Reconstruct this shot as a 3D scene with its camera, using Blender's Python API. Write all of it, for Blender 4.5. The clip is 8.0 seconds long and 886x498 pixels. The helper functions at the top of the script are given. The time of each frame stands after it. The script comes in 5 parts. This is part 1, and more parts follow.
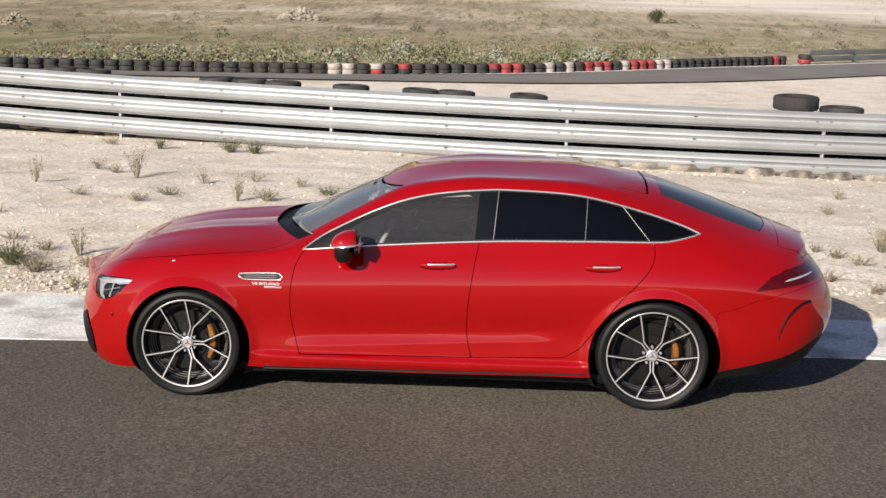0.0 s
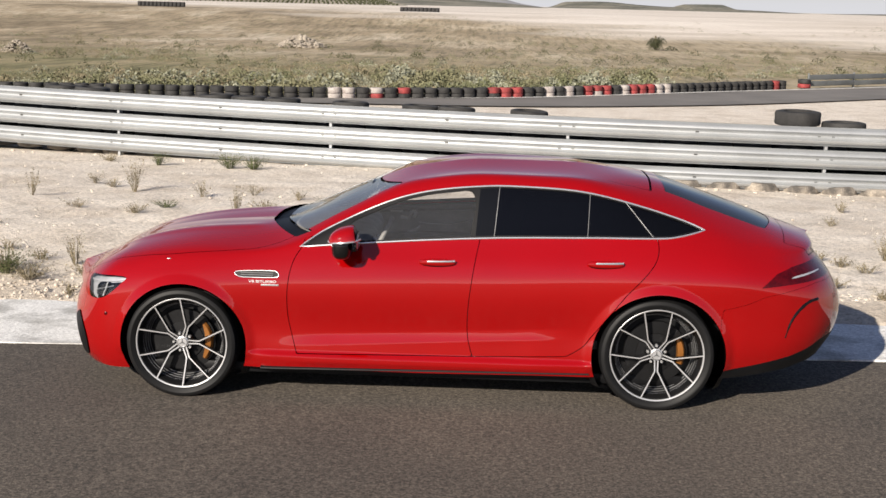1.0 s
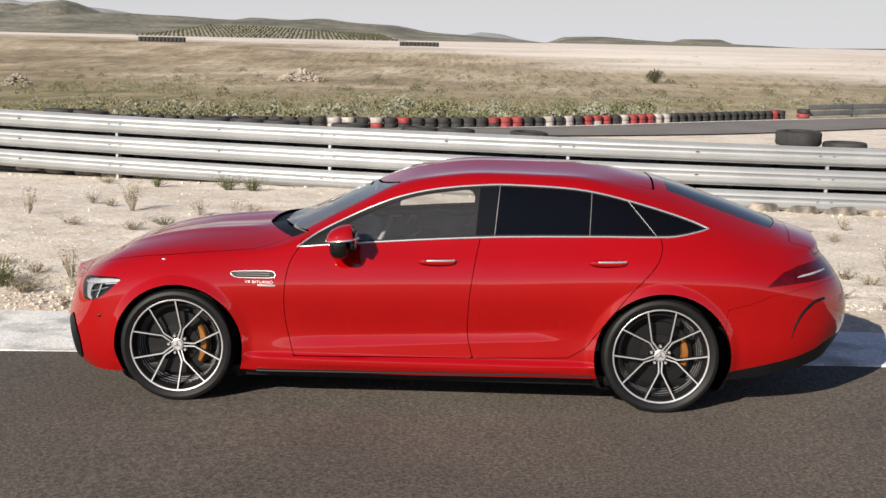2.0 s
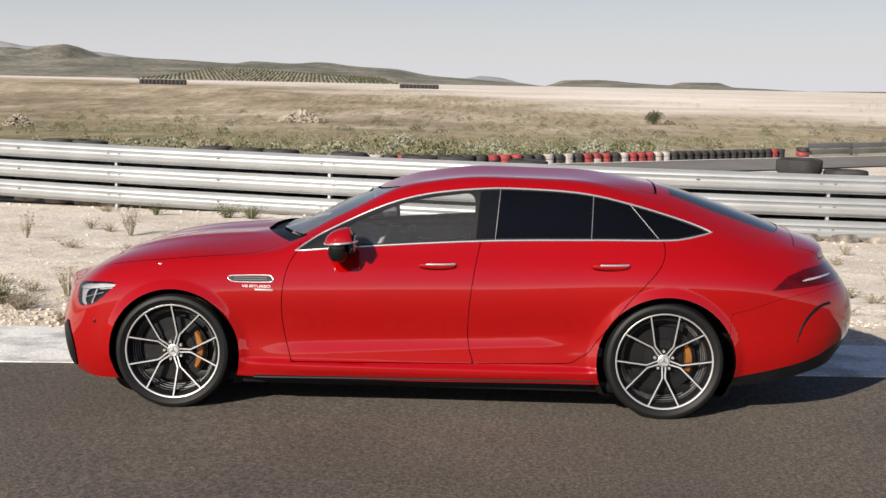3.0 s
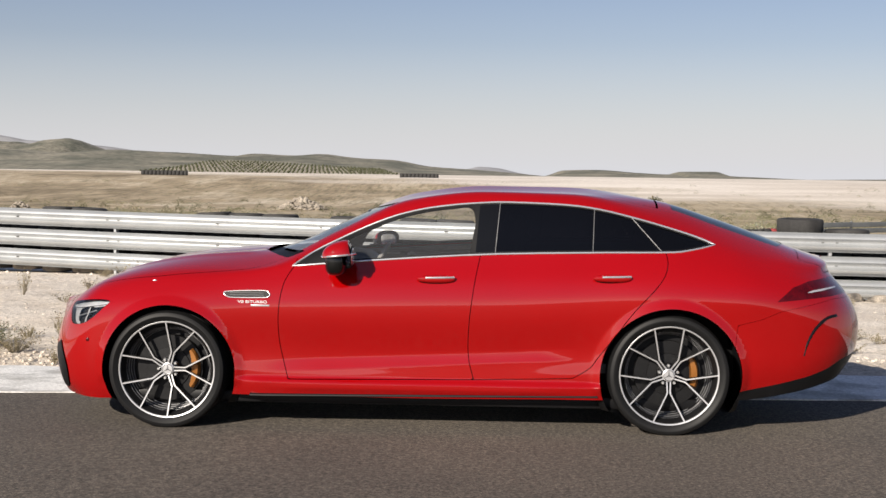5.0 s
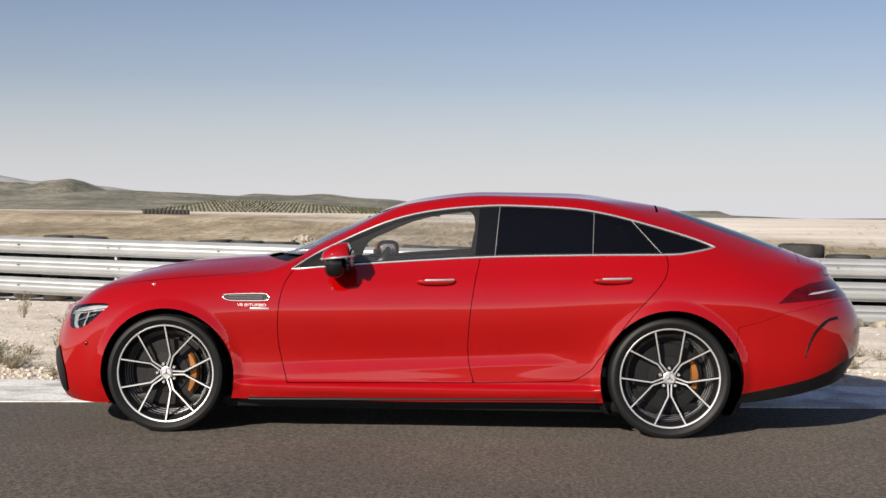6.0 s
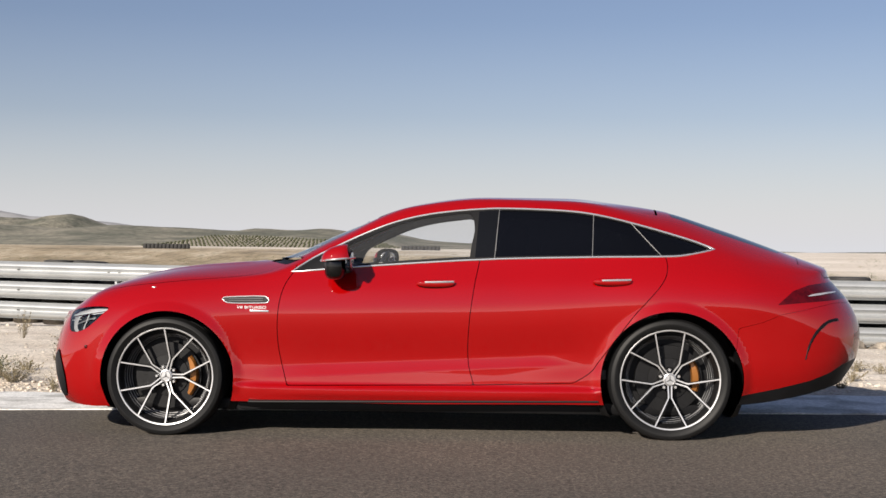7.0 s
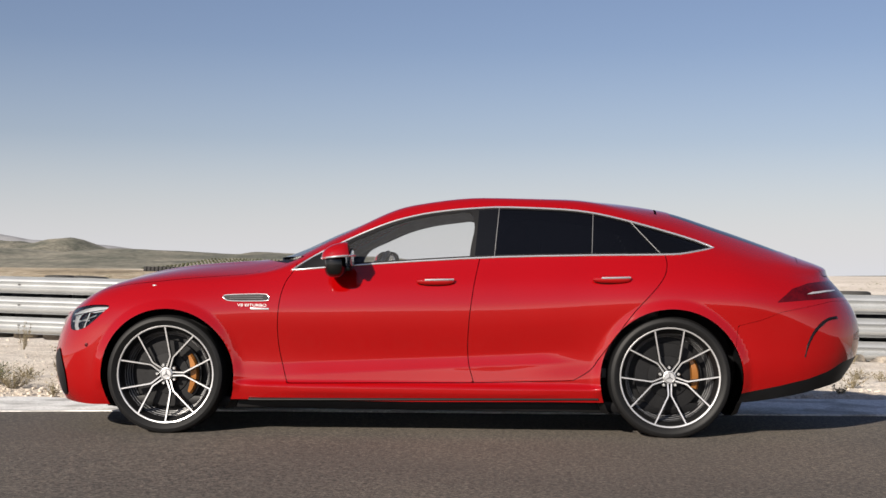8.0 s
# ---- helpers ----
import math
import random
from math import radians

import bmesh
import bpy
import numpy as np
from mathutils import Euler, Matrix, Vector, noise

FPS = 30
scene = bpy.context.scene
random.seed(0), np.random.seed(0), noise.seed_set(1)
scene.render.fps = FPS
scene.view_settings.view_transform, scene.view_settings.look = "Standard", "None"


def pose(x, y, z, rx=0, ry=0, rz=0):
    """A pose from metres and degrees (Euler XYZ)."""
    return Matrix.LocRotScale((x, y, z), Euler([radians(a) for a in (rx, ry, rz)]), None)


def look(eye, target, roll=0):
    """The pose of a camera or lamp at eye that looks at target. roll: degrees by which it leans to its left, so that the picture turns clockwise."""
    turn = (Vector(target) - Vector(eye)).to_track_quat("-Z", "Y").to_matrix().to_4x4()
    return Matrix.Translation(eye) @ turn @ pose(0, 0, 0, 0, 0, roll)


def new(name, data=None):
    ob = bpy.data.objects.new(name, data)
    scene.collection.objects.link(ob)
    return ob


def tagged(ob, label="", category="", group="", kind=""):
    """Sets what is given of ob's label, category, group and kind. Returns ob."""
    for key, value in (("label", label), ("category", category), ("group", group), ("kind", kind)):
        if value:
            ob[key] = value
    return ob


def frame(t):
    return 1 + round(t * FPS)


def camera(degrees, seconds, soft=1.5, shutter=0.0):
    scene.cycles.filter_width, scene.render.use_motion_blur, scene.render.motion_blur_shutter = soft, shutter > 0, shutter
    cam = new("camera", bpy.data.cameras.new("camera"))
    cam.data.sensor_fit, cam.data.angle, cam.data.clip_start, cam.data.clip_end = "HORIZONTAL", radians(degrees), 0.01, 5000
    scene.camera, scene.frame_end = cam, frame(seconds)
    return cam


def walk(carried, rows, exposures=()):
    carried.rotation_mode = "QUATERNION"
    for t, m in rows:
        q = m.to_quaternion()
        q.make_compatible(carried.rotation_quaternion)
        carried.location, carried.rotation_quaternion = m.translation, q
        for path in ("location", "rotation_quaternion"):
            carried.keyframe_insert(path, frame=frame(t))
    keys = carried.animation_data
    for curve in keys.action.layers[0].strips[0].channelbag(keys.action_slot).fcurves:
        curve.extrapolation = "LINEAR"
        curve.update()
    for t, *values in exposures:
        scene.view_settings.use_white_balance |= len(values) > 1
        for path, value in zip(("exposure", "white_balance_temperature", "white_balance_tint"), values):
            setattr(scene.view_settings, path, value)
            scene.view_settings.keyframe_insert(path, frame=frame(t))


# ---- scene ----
cam = camera(37.4, 8.0)
PATH = [
    (0, (0.413, -8.879, 2.67), (0.346, -6.922, 2.259), 1.5),
    (0.5, (0.417, -8.82, 2.566), (0.349, -6.86, 2.176), 1.4),
    (1, (0.417, -8.77, 2.447), (0.348, -6.805, 2.079), 1.4),
    (1.5, (0.419, -8.719, 2.333), (0.349, -6.75, 1.989), 1.3),
    (3, (0.423, -8.607, 1.966), (0.351, -6.625, 1.715), 1.2),
    (3.5, (0.427, -8.581, 1.851), (0.353, -6.594, 1.634), 1.1),
    (4, (0.43, -8.561, 1.729), (0.355, -6.57, 1.55), 1.0),
    (4.5, (0.432, -8.54, 1.616), (0.357, -6.546, 1.47), 0.9),
    (6, (0.45, -8.528, 1.285), (0.371, -6.53, 1.232), 0.7),
    (6.5, (0.454, -8.53, 1.189), (0.374, -6.531, 1.162), 0.7),
    (7, (0.456, -8.54, 1.095), (0.376, -6.542, 1.095), 0.6),
    (7.5, (0.458, -8.548, 1.016), (0.378, -6.55, 1.036), 0.5),
    (8, (0.461, -8.561, 0.945), (0.38, -6.563, 0.981), 0.6),
]
walk(cam, [(t, look(eye, target, roll)) for t, eye, target, roll in PATH])

# ---- sun, sky, exposure ----
SUN_WAY = Vector((1.05, 1.8, -1.0)).normalized()
sun = new("sun", bpy.data.lights.new("sun", "SUN"))
sun.data.energy, sun.data.angle, sun.data.color = 5.0, radians(0.55), (1.0, 0.91, 0.79)
sun.matrix_world = look((-20, -30, 20), Vector((-20, -30, 20)) + SUN_WAY)
world = bpy.data.worlds.new("sky")
scene.world = world
world.use_nodes = True
wn = world.node_tree.nodes
sky = wn.new("ShaderNodeTexSky")
sky.sky_type, sky.sun_disc = "NISHITA", False
sky.sun_elevation, sky.sun_rotation = radians(25.6), radians(210.3)
sky.air_density, sky.dust_density, sky.ozone_density, sky.altitude = 1.0, 0.6, 3.0, 300
wn["Background"].inputs["Strength"].default_value = 0.048
# pale haze that thickens towards the horizon all round
way_up, up_axis, haze_ramp, haze_mix = wn.new("ShaderNodeTexCoord"), wn.new("ShaderNodeSeparateXYZ"), wn.new("ShaderNodeValToRGB"), wn.new("ShaderNodeMix")
haze_mix.data_type = "RGBA"
# the haze is brighter on the sun's side
sunward, glow_span, haze_glow = wn.new("ShaderNodeVectorMath"), wn.new("ShaderNodeMapRange"), wn.new("ShaderNodeMix")
sunward.operation = "DOT_PRODUCT"
sunward.inputs[1].default_value = (-0.504, -0.864, 0)
glow_span.inputs["From Min"].default_value, glow_span.inputs["From Max"].default_value = -0.1, 1.0
glow_span.inputs["To Min"].default_value, glow_span.inputs["To Max"].default_value = 1.0, 1.9
haze_glow.data_type, haze_glow.blend_type, haze_glow.clamp_result = "RGBA", "MULTIPLY", False
haze_glow.inputs["Factor"].default_value = 1.0
haze_glow.inputs["A"].default_value = (9.5, 9.6, 10.2, 1)
stops = haze_ramp.color_ramp
stops.elements[0].position, stops.elements[0].color = 0.0, (0.90, 0.90, 0.90, 1)
stops.elements[1].position, stops.elements[1].color = 0.32, (0.02, 0.02, 0.02, 1)
for at, v in ((0.05, 0.50), (0.10, 0.17), (0.17, 0.04)):
    stops.elements.new(at).color = (v, v, v, 1)
tint_mix = wn.new("ShaderNodeMix")
tint_mix.data_type, tint_mix.blend_type = "RGBA", "MULTIPLY"
tint_mix.inputs["Factor"].default_value = 1.0
tint_mix.inputs["B"].default_value = (1.12, 0.97, 1.02, 1)
wl = world.node_tree.links.new
wl(way_up.outputs["Generated"], up_axis.inputs[0])
wl(way_up.outputs["Generated"], sunward.inputs[0])
wl(sunward.outputs["Value"], glow_span.inputs["Value"])
wl(glow_span.outputs[0], haze_glow.inputs["B"])
wl(haze_glow.outputs["Result"], haze_mix.inputs["B"])
wl(up_axis.outputs["Z"], haze_ramp.inputs["Fac"])
wl(haze_ramp.outputs["Color"], haze_mix.inputs["Factor"])
wl(sky.outputs[0], tint_mix.inputs["A"])
wl(tint_mix.outputs["Result"], haze_mix.inputs["A"])
wl(haze_mix.outputs["Result"], wn["Background"].inputs["Color"])
scene.view_settings.exposure = 0.69


# ---- small maths ----
def pchip(xs, ys, q):
    """Monotone cubic through the knots (xs, ys) at q; straight beyond the ends."""
    xs, ys, q = np.asarray(xs, float), np.asarray(ys, float), np.asarray(q, float)
    h, d = np.diff(xs), np.diff(ys) / np.diff(xs)
    m = np.zeros_like(ys)
    for i in range(1, len(xs) - 1):
        if d[i - 1] * d[i] > 0:
            a, b = 2 * h[i] + h[i - 1], h[i] + 2 * h[i - 1]
            m[i] = (a + b) / (a / d[i - 1] + b / d[i])
    m[0], m[-1] = d[0], d[-1]
    i = np.clip(np.searchsorted(xs, q) - 1, 0, len(xs) - 2)
    t = (q - xs[i]) / h[i]
    inside = (2 * t**3 - 3 * t**2 + 1) * ys[i] + (t**3 - 2 * t**2 + t) * h[i] * m[i] + (3 * t**2 - 2 * t**3) * ys[i + 1] + (t**3 - t**2) * h[i] * m[i + 1]
    inside = np.where(t < 0, ys[0] + (q - xs[0]) * m[0], inside)
    return np.where(t > 1, ys[-1] + (q - xs[-1]) * m[-1], inside)


def spline(xs, ys, q):
    """Natural cubic spline through the knots (xs, ys[k]) at q."""
    xs, ys, q = np.asarray(xs, float), np.asarray(ys, float), np.asarray(q, float)
    n, h = len(xs), np.diff(xs)
    a = np.eye(n)
    r = np.zeros_like(ys)
    for i in range(1, n - 1):
        a[i, i - 1:i + 2] = h[i - 1], 2 * (h[i - 1] + h[i]), h[i]
        r[i] = 6 * ((ys[i + 1] - ys[i]) / h[i] - (ys[i] - ys[i - 1]) / h[i - 1])
    c = np.linalg.solve(a, r)
    i = np.clip(np.searchsorted(xs, q) - 1, 0, n - 2)
    if ys.ndim > 1:
        h, xa, q = h[:, None], xs[:, None], q[:, None]
    else:
        xa = xs
    u, v = xa[i + 1] - q, q - xa[i]
    return (c[i] * u**3 + c[i + 1] * v**3) / (6 * h[i]) + (ys[i] / h[i] - c[i] * h[i] / 6) * u + (ys[i + 1] / h[i] - c[i + 1] * h[i] / 6) * v


# ---- materials ----
def material(name, base, rough=0.6, metal=0.0, vary=0.25, scale=4.0, fine=60.0, bump=0.3, grain=0.01, coat=0.0, second=None, mixat=(0.4, 0.65)):
    """A principled surface with coarse and fine variation and relief, in metres of the object's own space."""
    m = bpy.data.materials.new(name)
    m.use_nodes = True
    nt = m.node_tree
    b = nt.nodes["Principled BSDF"]
    b.inputs["Roughness"].default_value, b.inputs["Metallic"].default_value = rough, metal
    b.inputs["Coat Weight"].default_value, b.inputs["Coat Roughness"].default_value = coat, 0.03
    geo = nt.nodes.new("ShaderNodeTexCoord")
    big, small = nt.nodes.new("ShaderNodeTexNoise"), nt.nodes.new("ShaderNodeTexNoise")
    big.inputs["Scale"].default_value, big.inputs["Detail"].default_value = scale, 6
    small.inputs["Scale"].default_value, small.inputs["Detail"].default_value = fine, 4
    for n in (big, small):
        nt.links.new(geo.outputs["Object"], n.inputs["Vector"])
    ramp = nt.nodes.new("ShaderNodeValToRGB")
    other = second or tuple(c * (1 - vary) for c in base)
    ramp.color_ramp.elements[0].color, ramp.color_ramp.elements[1].color = (*other, 1), (*base, 1)
    ramp.color_ramp.elements[0].position, ramp.color_ramp.elements[1].position = mixat
    nt.links.new(big.outputs["Fac"], ramp.inputs["Fac"])
    mul = nt.nodes.new("ShaderNodeMix")
    mul.data_type, mul.blend_type = "RGBA", "MULTIPLY"
    mul.inputs["Factor"].default_value = 1.0
    fr = nt.nodes.new("ShaderNodeValToRGB")
    fr.color_ramp.elements[0].color = (1 - vary, 1 - vary, 1 - vary, 1)
    fr.color_ramp.elements[0].position, fr.color_ramp.elements[1].position = 0.36, 0.62
    nt.links.new(small.outputs["Fac"], fr.inputs["Fac"])
    nt.links.new(ramp.outputs["Color"], mul.inputs["A"])
    nt.links.new(fr.outputs["Color"], mul.inputs["B"])
    nt.links.new(mul.outputs["Result"], b.inputs["Base Color"])
    if bump:
        bp = nt.nodes.new("ShaderNodeBump")
        bp.inputs["Strength"].default_value, bp.inputs["Distance"].default_value = bump, grain
        nt.links.new(small.outputs["Fac"], bp.inputs["Height"])
        nt.links.new(bp.outputs["Normal"], b.inputs["Normal"])
    return m


def glass(name, tint, through_share, ior=1.5, veil=(0.004, 0.004, 0.005)):
    """Thin glass: clear or tinted pass-through with a mirror gloss by Fresnel."""
    m = bpy.data.materials.new(name)
    m.use_nodes = True
    nt = m.node_tree
    nt.nodes.remove(nt.nodes["Principled BSDF"])
    clear, gloss, dark = nt.nodes.new("ShaderNodeBsdfTransparent"), nt.nodes.new("ShaderNodeBsdfGlossy"), nt.nodes.new("ShaderNodeBsdfDiffuse")
    clear.inputs["Color"].default_value = (*tint, 1)
    gloss.inputs["Roughness"].default_value = 0.02
    # diffuse colour of the pane; pale values paint in a reflected veil
    dark.inputs["Color"].default_value = (*veil, 1)
    inner, mix, fres = nt.nodes.new("ShaderNodeMixShader"), nt.nodes.new("ShaderNodeMixShader"), nt.nodes.new("ShaderNodeFresnel")
    fres.inputs["IOR"].default_value = ior
    inner.inputs[0].default_value = through_share
    nt.links.new(dark.outputs[0], inner.inputs[1])
    nt.links.new(clear.outputs[0], inner.inputs[2])
    nt.links.new(fres.outputs[0], mix.inputs[0])
    nt.links.new(inner.outputs[0], mix.inputs[1])
    nt.links.new(gloss.outputs[0], mix.inputs[2])
    nt.links.new(mix.outputs[0], nt.nodes["Material Output"].inputs["Surface"])
    return m


PAINT = material("red_paint", (0.248, 0.0007, 0.0013), 0.5, 0.0, 0.03, 3, 900, 0.0, 0.001, coat=1.0)
PAINT.node_tree.nodes["Principled BSDF"].inputs["Specular IOR Level"].default_value = 0.0
PAINT.node_tree.nodes["Principled BSDF"].inputs["Coat IOR"].default_value = 1.65
BLACK_GLOSS = material("black_gloss", (0.005, 0.005, 0.005), 0.14, 0, 0.1, 5, 300, 0.0, coat=0.0)
BLACK_PLASTIC = material("black_plastic", (0.007, 0.007, 0.008), 0.5, 0, 0.3, 8, 500, 0.15, 0.001)
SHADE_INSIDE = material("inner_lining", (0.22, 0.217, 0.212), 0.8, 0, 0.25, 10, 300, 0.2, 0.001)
BAR_GREY = material("dull_window_bar", (0.16, 0.16, 0.165), 0.45, 0.3, 0.1, 10, 300, 0.0)
TRIM_GREY = material("satin_grey_trim", (0.22, 0.22, 0.225), 0.35, 0.6, 0.1, 10, 300, 0.0)
DOOR_GREY = material("grey_door_trim", (0.58, 0.565, 0.55), 0.7, 0, 0.2, 10, 300, 0.2, 0.001)
LEATHER = material("grey_leather", (0.34, 0.332, 0.325), 0.6, 0, 0.25, 12, 250, 0.3, 0.001)
HEADLINER = material("grey_headliner", (0.16, 0.16, 0.165), 0.9, 0, 0.15, 10, 600, 0.2, 0.001)
CHROME = material("bright_trim", (0.88, 0.88, 0.88), 0.22, 0.8, 0.05, 5, 200, 0.0)
POLISHED = material("machined_alloy", (0.68, 0.68, 0.69), 0.34, 0.7, 0.08, 20, 900, 0.05, 0.0005)
RIM_DARK = material("rim_dark", (0.014, 0.014, 0.015), 0.3, 0.3, 0.2, 10, 400, 0.0, coat=0.4)
RUBBER = material("tyre_rubber", (0.010, 0.010, 0.0105), 0.55, 0, 0.3, 6, 160, 0.2, 0.001)
DISC_STEEL = material("brake_steel", (0.018, 0.018, 0.019), 0.45, 0.7, 0.12, 30, 400, 0.1, 0.0005)
CALIPER = material("bronze_caliper", (0.30, 0.115, 0.022), 0.36, 0.45, 0.1, 10, 300, 0.0, coat=0.4)
LAMP_RED = material("lamp_red", (0.085, 0.0010, 0.003), 0.25, 0, 0.35, 25, 300, 0.0, coat=0.35)
LAMP_INNER = material("lamp_silver", (0.75, 0.75, 0.77), 0.25, 0.5, 0.2, 20, 300, 0.0)
SATIN = material("satin_silver", (0.85, 0.85, 0.85), 0.5, 0, 0.05, 20, 300, 0.0)
WHITE_INK = material("white_ink", (0.75, 0.75, 0.75), 0.5, 0, 0.05, 20, 300, 0.0)
# the grey diffuse share stands in for reflections veiling the side glass
CLEAR = glass("clear_glass", (0.95, 0.955, 0.95), 0.95, 1.5, (0.42, 0.42, 0.42))
PRIVACY = glass("privacy_glass", (0.05, 0.05, 0.055), 0.5)
LENS = glass("lamp_lens", (0.93, 0.94, 0.95), 0.98)
# windscreen and rear screen: reflected sky partly painted as grey diffuse colour
SCREEN = glass("windscreen_glass", (0.82, 0.86, 0.86), 0.80, 1.7, (0.48, 0.49, 0.51))
REAR_GLASS = glass("rear_screen_glass", (0.05, 0.05, 0.055), 0.5, 1.9, (0.05, 0.05, 0.05))
RUBBLE = material("rubble_stone", (0.40, 0.35, 0.285), 0.92, 0, 0.3, 1, 12, 0.5, 0.03, second=(0.26, 0.225, 0.185))
ASPHALT = material("asphalt", (0.126, 0.105, 0.084), 0.9, 0, 0.55, 0.6, 40, 0.15, 0.006, second=(0.094, 0.079, 0.065))
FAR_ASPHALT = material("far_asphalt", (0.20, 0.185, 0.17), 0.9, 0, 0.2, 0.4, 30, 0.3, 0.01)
KERB_PAINT = material("kerb_paint", (0.84, 0.83, 0.80), 0.8, 0, 0.22, 2.6, 38, 0.6, 0.008, second=(0.47, 0.46, 0.43), mixat=(0.36, 0.54))
STEEL = material("galvanised_steel", (0.435, 0.45, 0.46), 0.42, 0.5, 0.12, 1.5, 60, 0.1, 0.002)
FAR_STEEL = material("weathered_steel", (0.20, 0.21, 0.21), 0.6, 0.3, 0.2, 1.5, 60, 0.1, 0.002)
OLD_TYRE = material("old_tyre", (0.045, 0.043, 0.041), 0.8, 0, 0.4, 3, 60, 0.5, 0.006, second=(0.022, 0.021, 0.021))
DUSTY_TYRE = material("dusty_tyre", (0.40, 0.35, 0.29), 0.9, 0, 0.4, 3, 50, 0.5, 0.006, second=(0.10, 0.09, 0.08))
RED_TYRE = material("red_painted_tyre", (0.36, 0.05, 0.05), 0.75, 0, 0.4, 4, 40, 0.4, 0.006, second=(0.20, 0.03, 0.03))
WHITE_TYRE = material("white_painted_tyre", (0.48, 0.44, 0.41), 0.75, 0, 0.4, 4, 40, 0.4, 0.006, second=(0.35, 0.3, 0.28))
PEBBLE = material("pale_limestone", (0.72, 0.635, 0.54), 0.92, 0, 0.3, 5, 60, 0.5, 0.006, second=(0.52, 0.455, 0.38))
DRY_STEM = material("dry_stem", (0.175, 0.145, 0.080), 0.9, 0, 0.4, 6, 40, 0.0)
DRY_GRASS = material("dry_grass", (0.30, 0.255, 0.165), 0.9, 0, 0.4, 0.2, 3, 0.0, second=(0.22, 0.18, 0.11))
WEED_GREEN = material("weed_green", (0.135, 0.155, 0.055), 0.85, 0, 0.4, 6, 40, 0.0)
STRAW = material("straw_stem", (0.33, 0.275, 0.17), 0.9, 0, 0.4, 6, 40, 0.0)
SCRUB = material("scrub_green", (0.150, 0.160, 0.080), 0.9, 0, 0.35, 0.15, 3, 0.0, second=(0.21, 0.20, 0.115))
PALE_SCRUB = material("pale_scrub", (0.33, 0.335, 0.245), 0.9, 0, 0.3, 0.3, 3, 0.0)
OLIVE_LEAF = material("olive_leaf", (0.125, 0.125, 0.062), 0.9, 0, 0.4, 0.5, 5, 0.0)
DARK_LEAF = material("dark_leaf", (0.078, 0.083, 0.038), 0.85, 0, 0.4, 0.5, 5, 0.0)
HILL = material("hill_earth", (0.275, 0.252, 0.193), 0.95, 0, 0.42, 0.02, 0.16, 0.0, second=(0.125, 0.126, 0.092), mixat=(0.40, 0.64))
# aerial haze is put into this pale blue-grey hill colour
HAZED_HILL = material("hazed_hill", (0.33, 0.33, 0.34), 0.95, 0, 0.15, 0.004, 0.03, 0.0, second=(0.28, 0.28, 0.29))


